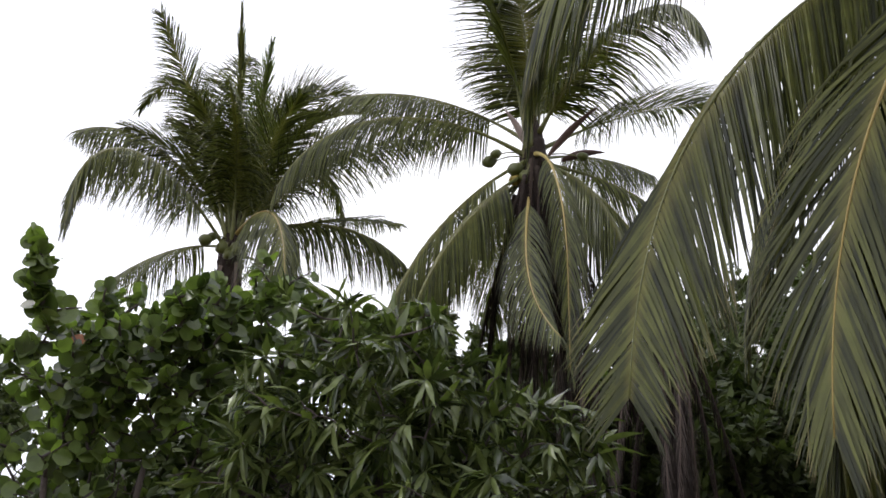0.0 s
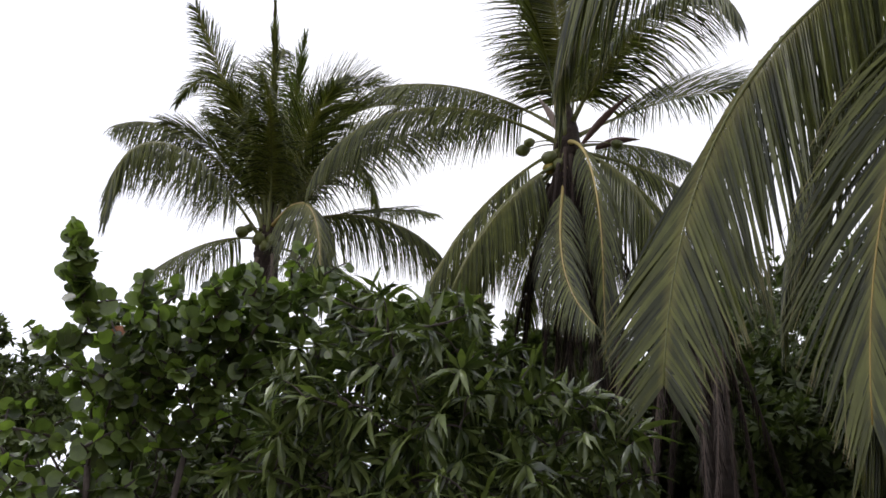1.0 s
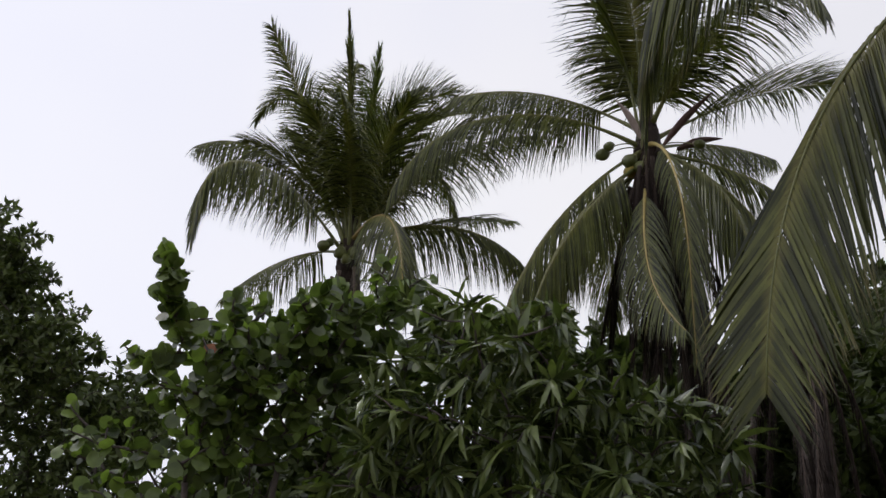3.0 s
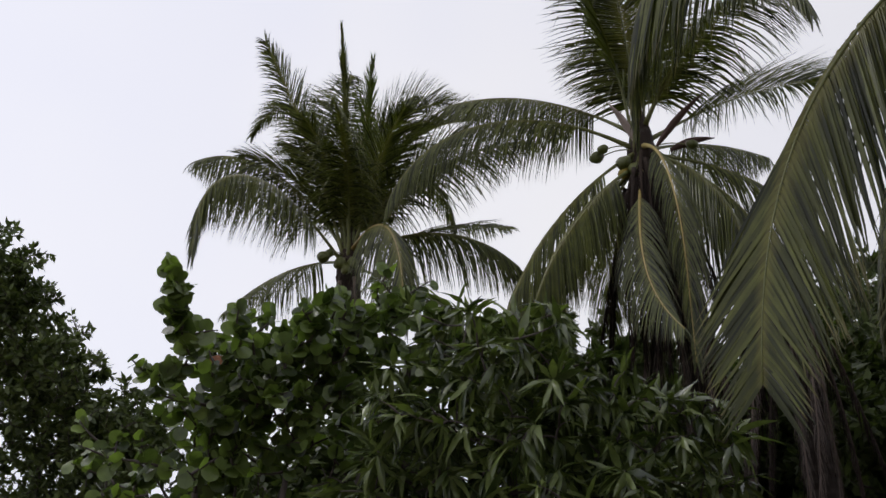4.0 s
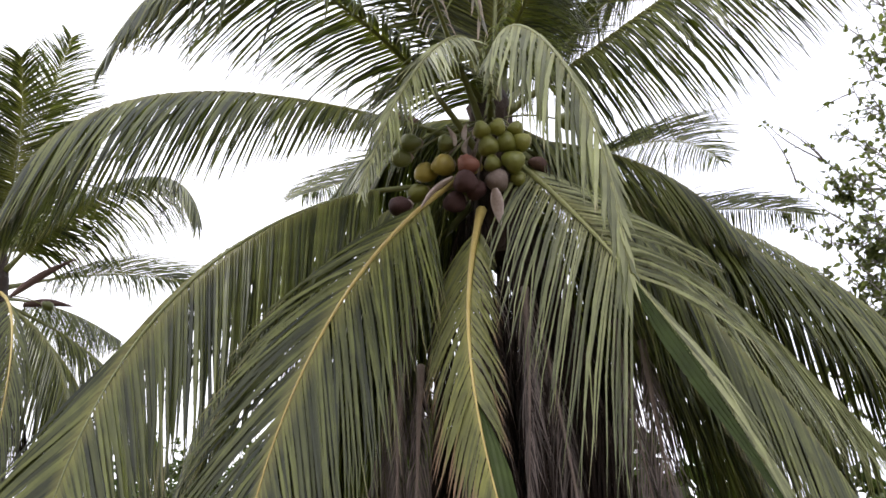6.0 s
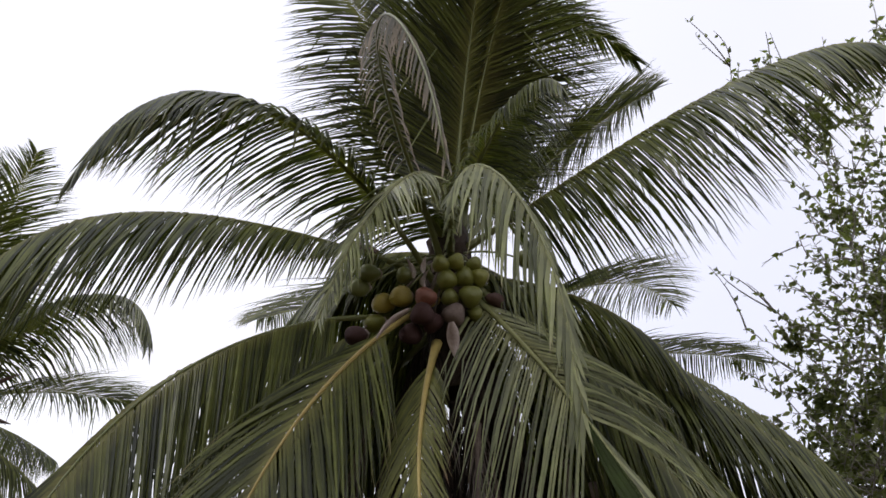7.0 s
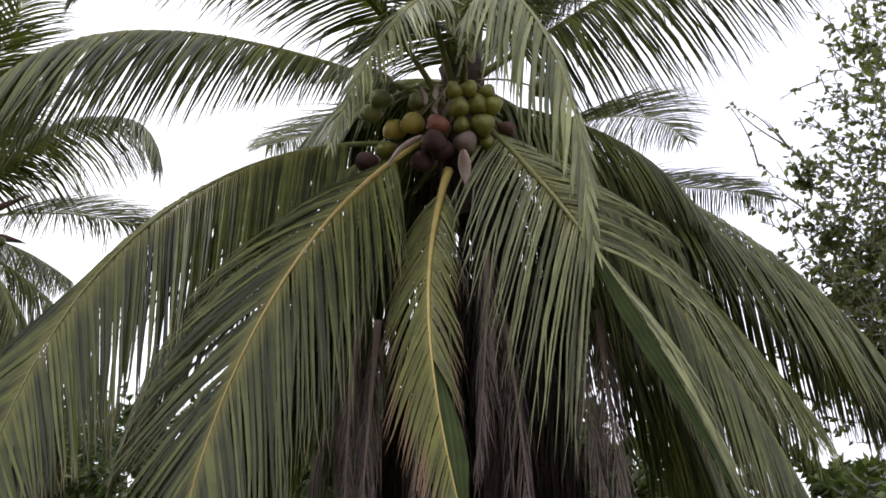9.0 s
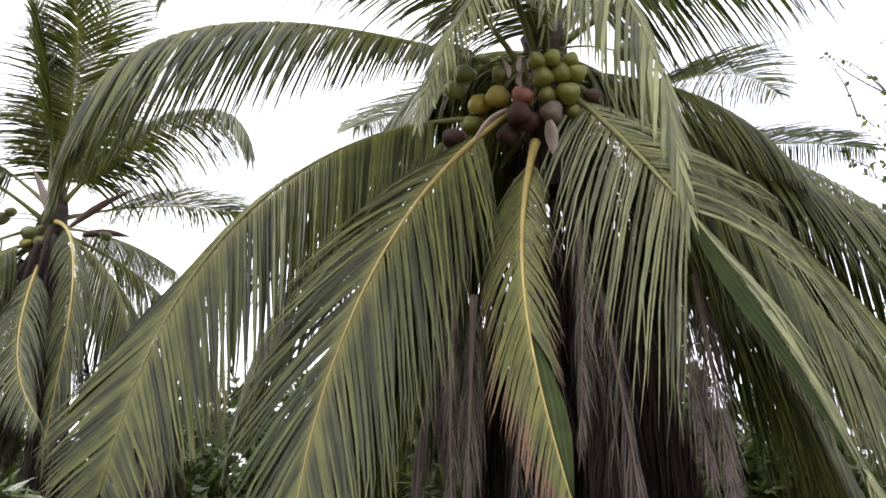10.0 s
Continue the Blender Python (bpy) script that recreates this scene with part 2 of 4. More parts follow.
def bend(a, b, sag=0.0, steps=6, side=(0, 0, 0)):
    """A curved line from a to b."""
    s = np.linspace(0, 1, steps + 1)[:, None]
    a, b = np.asarray(a, float), np.asarray(b, float)
    return a + (b - a) * s + (np.array([0, 0, -sag]) + np.asarray(side, float)) * (4 * s * (1 - s))


class Heap:
    """Many small meshes gathered into one."""

    def __init__(self):
        self.v, self.f, self.u, self.count = [], [], [], 0

    def add(self, verts, faces, uvs=None):
        self.v.append(np.asarray(verts, float))
        self.f += [tuple(i + self.count for i in f) for f in faces]
        if uvs is not None:
            self.u.append(np.asarray(uvs, float))
        self.count += len(verts)

    def verts(self):
        return np.concatenate(self.v) if self.v else np.zeros((0, 3))

    def uvs(self):
        return np.concatenate(self.u) if self.u else None


# ---- coconut palms ----
RNG = np.random.default_rng(11)
DOWN = np.array([0.0, 0.0, -1.0])


def rachis_line(crown, az, el, length, droop, sweep, dz, power, start=0.10, steps=26):
    s = (np.arange(steps) + 0.5) / steps
    a = np.radians(az + sweep * s ** 1.5)
    e = np.radians(np.maximum(el - droop * s ** power, -88))
    d = np.stack([np.sin(a) * np.cos(e), np.cos(a) * np.cos(e), np.sin(e)], 1) * length / steps
    b = np.asarray(crown) + np.array([start * math.sin(radians(az)), start * math.cos(radians(az)), dz])
    return np.vstack([b, b + np.cumsum(d, 0)])


def drift(u, amount, waves=5):
    """A slow, smooth wander along a frond, so that neighbouring leaflets agree."""
    out = np.zeros(len(u))
    for w in range(1, waves + 1):
        out += np.sin(u * math.pi * 2 * w * 1.3 + RNG.random() * 6.3) / waves ** 0.5
    return out * amount


def blades(line, az, leaf, hang, lift, n, begin, fused, limp, broken, width, twist, uneven, twist_at, closed, hang_end, ramp, angle, fall, fall_end):
    """The leaflets of one frond: broad folded strips, side by side, that bend under their own weight."""
    m = len(line) - 1
    u = np.repeat(begin + (1 - begin) * (np.arange(n) + 0.5) / n, 2)
    hand = np.tile([-1.0, 1.0], n)
    u = np.clip(u + RNG.normal(0, 0.12 / n, len(u)), begin, 0.995)
    keep = RNG.random(len(u)) > 0.02
    u, hand = u[keep], hand[keep]
    k = len(u)
    x = u * m
    i = np.minimum(x.astype(int), m - 1)
    spot = line[i] + (line[i + 1] - line[i]) * (x - i)[:, None]
    tan = unit(np.gradient(line, axis=0))
    t = unit(tan[i] + (tan[i + 1] - tan[i]) * (x - i)[:, None])
    level = np.array([math.cos(radians(az)), -math.sin(radians(az)), 0.0])
    side = unit(level - t * (t @ level)[:, None])
    top = np.cross(side, t)
    roll = np.radians(twist * np.clip((u - twist_at) * 2.2, 0, 1))[:, None]
    side, top = side * np.cos(roll) + top * np.sin(roll), top * np.cos(roll) - side * np.sin(roll)
    grow = np.clip((u - begin) / (1 - begin), 0, 1)
    size = leaf * (0.5 + 0.5 * np.sin(np.pi * np.clip(grow * 0.92 + 0.13, 0, 1))) * (1 - 0.45 * grow ** 3) * RNG.normal(1, 0.05, k) * np.where(hand < 0, uneven[0], uneven[1]) * np.clip(u / ramp, 0.3, 1)
    loose = 0.4 + limp
    ahead = np.radians(np.where(u > closed, 78, angle[0] + angle[1] * grow) + RNG.normal(0, 3.0 * loose, k) + np.where(hand < 0, drift(u, 2.5), drift(u, 2.5)))
    wide = np.full(k, width) * RNG.normal(1, 0.08, k)
    late = np.clip((u - 0.4) * 2, 0, 1)
    pull = (hang + (hang_end - hang) * late) * np.clip(1 + RNG.normal(0, 0.3 * loose, k) + np.where(hand < 0, drift(u, 0.08), drift(u, 0.08)), 0.3, 2)
    drop_in = (fall + (fall_end - fall) * late) * np.clip(RNG.normal(1, 0.15 * loose, k), 0.3, 2)
    if fused:
        one = (u > fused[0]) & (u < fused[1]) & (hand == fused[2])
        size[one] = 0.02
    d = unit(side * (hand * np.cos(ahead))[:, None] + t * np.sin(ahead)[:, None] + top * (lift + RNG.normal(0, 0.04, k))[:, None] + RNG.normal(0, 0.015 + 0.02 * limp, (k, 3)))
    across = unit(t - d * (t * d).sum(1)[:, None] + top * 0.35)
    steps = 5
    reach = (0.04, 0.24, 0.26, 0.25, 0.21)
    profile = np.array([0.34, 0.82, 1.0, 0.84, 0.48, 0.0])
    snap = np.where(RNG.random(k) < broken, RNG.integers(1, 4, k), 99)
    pts, ws = [spot + side * (hand * 0.002)[:, None]], [across]
    for s in range(steps):
        pts.append(pts[-1] + d * (size * reach[s])[:, None])
        g = pull * 0.11 * reach[s] * 5 + (drop_in if s == 0 else 0)
        g = np.where(s == snap, g + 2.5, g)
        d = unit(d + DOWN * g[:, None] + RNG.normal(0, (0.012, 0.012, 0.03, 0.07, 0.09)[s] + 0.05 * limp, (k, 3)))
        across = unit(across - d * (across * d).sum(1)[:, None])
        ws.append(across)
    verts = np.zeros((k, 16, 3))
    uv = np.zeros((k, 16, 2))
    for s in range(steps + 1):
        w = ws[s] * (wide * profile[s] / 2)[:, None]
        drop = np.cross(ws[s], unit(pts[min(s + 1, steps)] - pts[max(s - 1, 0)]))
        drop = drop * np.where(drop[:, 2:3] > 0, -1, 1)
        low = drop * (wide * profile[s] * 0.5)[:, None]
        if s < steps:
            verts[:, s * 3], verts[:, s * 3 + 1], verts[:, s * 3 + 2] = pts[s] - w + low, pts[s], pts[s] + w + low
            uv[:, s * 3:s * 3 + 3, 0] = sum(reach[:s])
        else:
            verts[:, 15] = pts[s]
            uv[:, 15, 0] = 1
    uv[:, :, 1] = u[:, None]
    one = []
    for s in range(4):
        a = s * 3
        one += [(a, a + 1, a + 4, a + 3), (a + 1, a + 2, a + 5, a + 4)]
    one += [(12, 13, 15), (13, 14, 15)]
    return verts, one, uv


def sheet(palm, stem, line, az, u0, u1, hand, wide, mat):
    """Leaflets that never parted: one pleated blade along a stretch of the stalk."""
    at = np.array(palm.location)
    rows, cols = 40, 7
    u = np.linspace(u0, u1, rows + 1)
    x = u * (len(line) - 1)
    spot = np.stack([np.interp(x, np.arange(len(line)), line[:, c]) for c in range(3)], 1)
    t = unit(np.gradient(spot, axis=0))
    level = np.array([math.cos(radians(az)), -math.sin(radians(az)), 0.0]) * hand
    out = unit(unit(level - t * (t @ level)[:, None]) * 0.8 + t * 0.3 + DOWN * 0.9)
    over = np.cross(out, t)
    g = (u - u0) / (u1 - u0)
    width = wide * np.minimum(1, g / 0.22) ** 0.5 * np.minimum(1, (1 - g) / 0.6) ** 0.8 + 0.01
    v = []
    for r in range(rows + 1):
        for c in range(cols + 1):
            e = c / cols
            v.append(spot[r] + out[r] * width[r] * e + over[r] * (0.006 * (-1) ** c + 0.05 * wide * math.sin(5 * e + 3 * g[r])) + DOWN * width[r] * 0.35 * e * e)
    f = [(r * (cols + 1) + c, r * (cols + 1) + c + 1, (r + 1) * (cols + 1) + c + 1, (r + 1) * (cols + 1) + c) for r in range(rows) for c in range(cols)]
    uv = [(0.1 + 0.5 * c / cols, u[r]) for r in range(rows + 1) for c in range(cols + 1)]
    part("joined_blade", np.array(v) - at, f, mat, stem, "unparted leaf blade", uv, smooth=False)


TONES = {"green": FROND, "pale": FROND_SHEEN, "young": YOUNG, "dry": DRY, "dead": DEAD, "shade_dark": SHADE_DARK, "fading": FADING}
STALKS = {"green": STALK_GREEN, "pale": STALK_PALE, "gold": STALK_GOLD, "dead": STALK_DEAD, "dark": FIBRE}


def frond(palm, crown, az, el, length, droop, sweep, dz, power, leaf=0.8, hang=2.0, lift=0.15, n=80, tone="green", stalk="green", fused=None, begin=0.2, limp=0.0, broken=0.06, start=0.10, width=0.03, twist=0.0, single=False, uneven=(1.0, 1.0), twist_at=-0.1, closed=2.0, hang_end=None, ramp=0.01, angle=(40, 26), fall=None, fall_end=None):
    """One frond of a palm: a tapered stalk, and the leaflets on it. az: the compass heading from +y, in degrees."""
    line = rachis_line(crown, az, el, length, droop, sweep, dz, power, start)
    n, width = int(n * 1.25), width * 0.54
    fall = 0.2 * hang if fall is None else fall
    fall_end = fall if fall_end is None else fall_end
    at = np.array(palm.location)
    s = np.linspace(0, 1, len(line))
    radii = 0.021 * (1 - s) ** 1.9 + 0.0032 + (0.004 if tone in ("dead", "shade_dark") else 0.014) * np.exp(-s / 0.06)
    v, f = tube(line - at, radii, 7)
    names = {"green": "", "pale": "pale green drooping frond", "young": "young yellow-green frond", "dry": "half-dry drooping frond", "fading": "yellowing frond with brown leaflet tips", "dead": "dead grey-brown hanging frond", "shade_dark": "added frond coloured dark for the shade round the trunk"}
    stem = part("dead_frond" if tone in ("dead", "shade_dark") else "frond", v, f, STALKS[stalk], palm, names[tone] or ("green frond with golden stalk" if stalk == "gold" else ""))
    v, f, uv = blades(line, az, leaf, hang, lift, n, begin, fused, limp, broken, width, twist, uneven, twist_at, closed, hang if hang_end is None else hang_end, ramp, angle, fall, fall_end)
    if single:
        for b in range(len(v)):
            part("leaflet", v[b] - at, f, TONES[tone], stem, "", uv[b], smooth=False)
    else:
        base = np.arange(len(v))[:, None, None] * 16
        quads, tris = base + np.array(f[:8])[None], base + np.array(f[8:])[None]
        ob = new("foliage", quick_mesh("foliage", v.reshape(-1, 3) - at, quads, tris, TONES[tone], uv.reshape(-1, 2), False))
        ob.parent = stem
        tagged(ob, kind="stuff")
    if fused:
        sheet(palm, stem, line, az, *fused, FROND_SHADED)
    return stem


def trunk(palm, foot, crown, radius, top_radius, bow=(0, 0, 0), collar=True):
    """A ringed, slightly bowed palm trunk with a swollen foot and the fibre collar of the crown."""
    at = np.array(palm.location)
    rings = 90
    pts = bend(foot, crown, 0, rings, bow)
    s = np.linspace(0, 1, rings + 1)
    rad = radius + (top_radius - radius) * s + 0.10 * np.exp(-s / 0.05)
    rad = rad * (1 + 0.05 * (np.arange(rings + 1) % 2)) * (1 + 0.02 * RNG.standard_normal(rings + 1))
    v, f = tube(pts - at, rad, 18, 0.02, RNG)
    part("trunk", v, f, BARK, palm, "grey ringed palm trunk", smooth=False)
    if not collar:
        return
    c = np.asarray(crown, float)
    z = np.linspace(-1.5, 0.35, 20)
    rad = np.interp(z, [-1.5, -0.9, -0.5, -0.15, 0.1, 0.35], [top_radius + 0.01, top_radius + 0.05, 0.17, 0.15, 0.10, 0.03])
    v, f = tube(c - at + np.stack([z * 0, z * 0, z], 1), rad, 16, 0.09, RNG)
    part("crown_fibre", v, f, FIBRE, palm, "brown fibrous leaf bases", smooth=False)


def nut_mesh(mat):
    """A coconut: a ball drawn to a blunt point, slightly three-sided."""
    v, f, rows, cols = [], [], 9, 14
    for i in range(rows + 1):
        th = math.pi * i / rows
        for j in range(cols):
            ph = 2 * math.pi * j / cols
            r = math.sin(th) * (1 + 0.10 * math.cos(3 * ph)) * (1 - 0.14 * math.cos(th)) * 0.93
            v.append((r * math.cos(ph), r * math.sin(ph), 1.18 * math.cos(th) * (1.0 if th < 1.6 else 1.12)))
    for i in range(rows):
        for j in range(cols):
            k = (j + 1) % cols
            f.append((i * cols + j, (i + 1) * cols + j, (i + 1) * cols + k, i * cols + k))
    return mesh_of("coconut", v, f, mat)


NUT_MESH = {key: nut_mesh(mat) for key, mat in NUTS.items()}
CAP = mesh_of("calyx", *tube([(0, 0, 0.98), (0, 0, 1.12), (0, 0, 1.24), (0, 0, 1.5)], [0.55, 0.5, 0.2, 0.12], 9), SPATHE_PALE)
NUT_LABEL = {"shaded_green": "dull green coconut coloured darker for shade", "green": "green coconut", "yellow": "yellow ripening coconut", "red": "reddish-brown coconut", "brown": "dark brown ripe coconut", "tan": "brown coconut with a pale end"}


def coconut(palm, crown, x, y, z, r, hue):
    """One nut of a bunch, with its calyx, on a stalk from the crown."""
    at = Vector(palm.location)
    ob = new("coconut", NUT_MESH[hue])
    ob.parent = palm
    toward = Vector((crown[0], crown[1], z + 0.35)) - Vector((x, y, z))
    turn = toward.to_track_quat("Z", "Y").to_matrix().to_4x4() @ pose(0, 0, 0, 0, 0, float(RNG.random() * 120))
    ob.matrix_local = Matrix.Translation(Vector((x, y, z)) - at) @ turn @ Matrix.Diagonal((r, r, r, 1))
    tagged(ob, NUT_LABEL[hue])
    cap = new("calyx", CAP)
    cap.parent = ob
    a, b = np.array((x, y, z)), np.array((crown[0], crown[1], max(crown[2] - 0.25, z + 0.05)))
    line = bend(a + unit(b - a) * r * 0.9, b, -0.06, 6)
    v, f = tube(line - np.array(at), np.linspace(0.006, 0.011, 7), 6)
    part("fruit_stalk", v, f, STALK_GREEN if hue in ("green", "yellow", "shaded_green") else STALK_DEAD, palm)


def spathe(palm, a, b, width, mat, label):
    """A boat-shaped dry sheath from a to b."""
    at = np.array(palm.location)
    a, b = np.asarray(a, float), np.asarray(b, float)
    d = unit(b - a)
    side = unit(np.cross(d, (0.1, 0.2, 1)))
    up = np.cross(side, d)
    v, f, rows, cols = [], [], 10, 6
    for layer in (0.0, 0.006):
        for i in range(rows + 1):
            s = i / rows
            w = width * (math.sin(math.pi * (0.06 + 0.94 * s) ** 0.8) * 0.96 + 0.04)
            for j in range(cols + 1):
                ph = math.pi * (j / cols - 0.5) * 1.3
                v.append(a + (b - a) * s + side * math.sin(ph) * w + up * (-math.cos(ph) * w * 0.8 - layer + 0.05 * math.sin(3 * s)) - at)
    half = (rows + 1) * (cols + 1)
    for base, flip in ((0, False), (half, True)):
        for i in range(rows):
            for j in range(cols):
                q = [base + i * (cols + 1) + j, base + i * (cols + 1) + j + 1, base + (i + 1) * (cols + 1) + j + 1, base + (i + 1) * (cols + 1) + j]
                f.append(tuple(q[::-1] if flip else q))
    part("spathe", v, f, mat, palm, label)


def dead_skirt(palm, crown, headings, low, high, leaf, reach=0.8, tone="dead", n=58):
    """Dry fronds that hang straight down round the trunk, bent and tangled; the dark tone stands for shade."""
    for az, length in headings:
        frond(palm, crown, az, float(RNG.normal(-76, 5)), length, float(RNG.uniform(6, 14)), float(RNG.normal(0, 40)), float(RNG.uniform(low, high)), float(RNG.uniform(0.6, 1.4)), leaf=leaf * float(RNG.uniform(0.8, 1.2)),
              hang=float(RNG.uniform(4, 8)), lift=float(RNG.normal(-0.05, 0.12)), n=n, tone=tone, stalk="dead" if tone == "dead" else "dark", limp=1.6, broken=0.2, begin=0.03, start=float(RNG.uniform(0.16, reach if abs((az - 219 + 180) % 360 - 180) > 75 else 0.34)), width=0.014 if tone == "dead" else 0.02, fall=2.5)


# ---- the ground ----
def ground():
    v, f = [], []
    radii = [0, 2, 5, 9, 14, 20, 30, 50, 90, 180, 400, 900, 2500]
    cols = 48
    for r in radii:
        for j in range(cols):
            a = 2 * math.pi * j / cols
            x, y = r * math.cos(a), r * math.sin(a)
            v.append((x, y, 0.06 * noise.noise((x * 0.3, y * 0.3, 1.0)) if r < 60 else 0.0))
    for i in range(len(radii) - 1):
        for j in range(cols):
            k = (j + 1) % cols
            f.append((i * cols + j, (i + 1) * cols + j, (i + 1) * cols + k, i * cols + k))
    ob = new("ground", mesh_of("ground", v, f, SOIL))
    tagged(ob, "brown soil covered with leaf litter", "ground", kind="structure")


ground()

# near palm with the big bunch of nuts
crown_near = (3.405, 4.127, 6.620)
palm_near = root("coconut_palm", (4.25, 4.30, 0), "coconut palm heavy with green and brown nuts above dead hanging fronds", "palm tree", "coconut palms")
trunk(palm_near, (4.25, 4.30, -0.1), crown_near, 0.17, 0.13, (0.10, 0, 0))
frond(palm_near, crown_near, 277.9, -4.1, 4.21, 81.0, -35.1, -0.93, 0.78, leaf=1.18, hang=1.5, lift=-0.05, n=140, width=0.043, twist_at=0.22, hang_end=0.6, angle=(40, 14), twist=78, fall=2.4, fall_end=0.05, ramp=0.32)  # left edge
frond(palm_near, crown_near, 312.0, -34.0, 4.01, 81.3, 0.6, -0.8, 1.30, leaf=1.28, hang=1.5, lift=0.00, n=110, width=0.035, twist_at=0.4, hang_end=1.0, twist=-48, fall=2.0)  # left back
frond(palm_near, crown_near, 300, -26, 3.3, 60, 0, -0.7, 1.2, leaf=1.2, hang=1.5, fall=2.0, n=110, begin=0.06, width=0.038)
frond(palm_near, crown_near, 328, -30, 3.2, 50, 0, -0.7, 1.2, leaf=1.2, hang=1.5, fall=2.0, n=110, begin=0.06, width=0.038)
frond(palm_near, crown_near, 336.0, -36.0, 3.93, 65.4, -2.0, -0.85, 1.35, leaf=1.22, hang=1.5, lift=0.00, n=120, width=0.041, begin=0.1, fall=2.0)  # left deep
frond(palm_near, crown_near, 257.9, -44.7, 3.92, 41.9, 10.3, -0.71, 1.34, leaf=1.22, hang=1.2, lift=0.00, n=105, stalk="gold", single=True, width=0.039, begin=0.22, angle=(55, 12), uneven=(1.12, 1.0), twist=54)  # front left
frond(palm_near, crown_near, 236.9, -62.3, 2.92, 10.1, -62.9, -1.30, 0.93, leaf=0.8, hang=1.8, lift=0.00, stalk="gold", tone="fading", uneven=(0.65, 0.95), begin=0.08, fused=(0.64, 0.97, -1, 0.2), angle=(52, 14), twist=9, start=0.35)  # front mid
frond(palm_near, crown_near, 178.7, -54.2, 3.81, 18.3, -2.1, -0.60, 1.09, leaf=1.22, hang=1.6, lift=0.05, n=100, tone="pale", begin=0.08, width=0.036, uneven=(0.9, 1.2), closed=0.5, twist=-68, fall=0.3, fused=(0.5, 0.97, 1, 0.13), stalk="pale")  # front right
frond(palm_near, crown_near, 125.3, -43.5, 3.11, 16.7, 6.5, -0.46, 1.23, leaf=1.5, hang=1.5, lift=0.05, n=100, tone="pale", twist=29, fall=2.0, width=0.034, stalk="pale", angle=(24, 22))  # right low
frond(palm_near, crown_near, 150, -46, 3.5, 30, 4, -0.8, 1.2, leaf=1.3, hang=1.5, fall=2.0, n=100, begin=0.2, width=0.036, angle=(24, 22))  # low right green
frond(palm_near, crown_near, 128, -52, 3.3, 24, 4, -0.9, 1.2, leaf=1.3, hang=1.5, fall=2.0, n=100, begin=0.2, width=0.036, angle=(24, 22))  # low right pale
frond(palm_near, crown_near, 115.6, -18.3, 3.99, 62.2, 17.8, -0.47, 1.74, leaf=1.25, hang=2.0, lift=0.00, n=120, width=0.033, fall=2.0, angle=(24, 22))  # right side
frond(palm_near, crown_near, 121, -22, 3.8, 60, 17, -0.6, 1.7, leaf=1.2, hang=2.0, fall=2.0, n=110, width=0.034, angle=(24, 22))  # right edge
frond(palm_near, crown_near, 217.6, 15.4, 3.98, 110.8, -51.2, -0.40, 0.70, leaf=0.95, hang=6.0, lift=0.00, n=48, tone="pale", uneven=(0.6, 1.0), begin=0.05, width=0.052, ramp=0.55, limp=1.0)  # front over
frond(palm_near, crown_near, 185.8, 76.5, 2.55, 32.0, 8.6, -0.20, 1.29, leaf=1.34, hang=0.5, lift=0.10, n=125, width=0.04, twist=25, angle=(25, 30))  # up back
frond(palm_near, crown_near, 283.7, 96.8, 3.82, 49.2, -6.2, -0.46, 0.91, leaf=1.15, hang=1.4, lift=0.05, n=150, width=0.046, twist=-80, angle=(16, 34))  # up left
frond(palm_near, crown_near, 248.9, 31.1, 3.94, 109.4, -7.7, -0.75, 0.98, leaf=1.05, hang=1.7, lift=0.10, n=130, twist=-13, angle=(50, 24), fall=0.7, width=0.034)  # left high
frond(palm_near, crown_near, 284.7, 6.2, 3.95, 112.3, -17.5, -0.49, 2.05, leaf=1.38, hang=2.0, lift=0.05, n=155, ramp=0.7, fall=1.6, width=0.038, begin=0.1)  # left mid
frond(palm_near, crown_near, 149.8, 22.7, 3.73, 91.3, 49.3, -0.23, 2.01, leaf=1.16, hang=2.0, lift=0.05, n=150, fall=1.5, width=0.036, begin=0.1)  # right high
frond(palm_near, crown_near, 106.4, 56.0, 3.80, 10.0, -6.3, -0.10, 1.42, leaf=0.9, hang=1.2, lift=0.20, n=140, width=0.036, angle=(30, 30))  # right up back
frond(palm_near, crown_near, 114.1, 81.8, 5.58, 24.9, -31.3, -0.01, 2.55, leaf=1.35, hang=1.2, lift=0.05, n=150, width=0.046, twist=80, angle=(18, 34))  # up right
frond(palm_near, crown_near, 104.3, 101.4, 5.59, 133.6, -5.8, -0.02, 1.86, leaf=0.95, hang=1.5, n=125, width=0.04)  # up right arch
frond(palm_near, crown_near, 222.5, 86.0, 2.76, 34.2, 5.3, -0.25, 1.41, leaf=1.22, hang=0.3, lift=0.20, n=125, width=0.04, twist=-2)  # upright
frond(palm_near, crown_near, 345.4, 86.5, 4.16, 16.3, -3.9, 0.02, 1.33, leaf=0.61, hang=0.5, lift=0.30, tone="young", n=60)  # spear
frond(palm_near, crown_near, 88.0, 42.8, 4.33, 26.8, -19.9, -0.98, 1.81, leaf=0.98, hang=1.2, lift=0.20)  # right far
frond(palm_near, crown_near, 98, 8, 2.1, 75, 6, -0.35, 1.2, leaf=0.9, hang=2.0, fall=1.6, n=70, begin=0.08, width=0.034)
frond(palm_near, crown_near, 130, -8, 1.9, 60, 4, -0.45, 1.2, leaf=0.9, hang=2.0, fall=1.6, n=70, begin=0.08, width=0.034)
frond(palm_near, crown_near, 70, 66, 3.2, 30, -4, -0.1, 1.4, leaf=1.1, hang=1.2, n=100, width=0.036, twist=40)
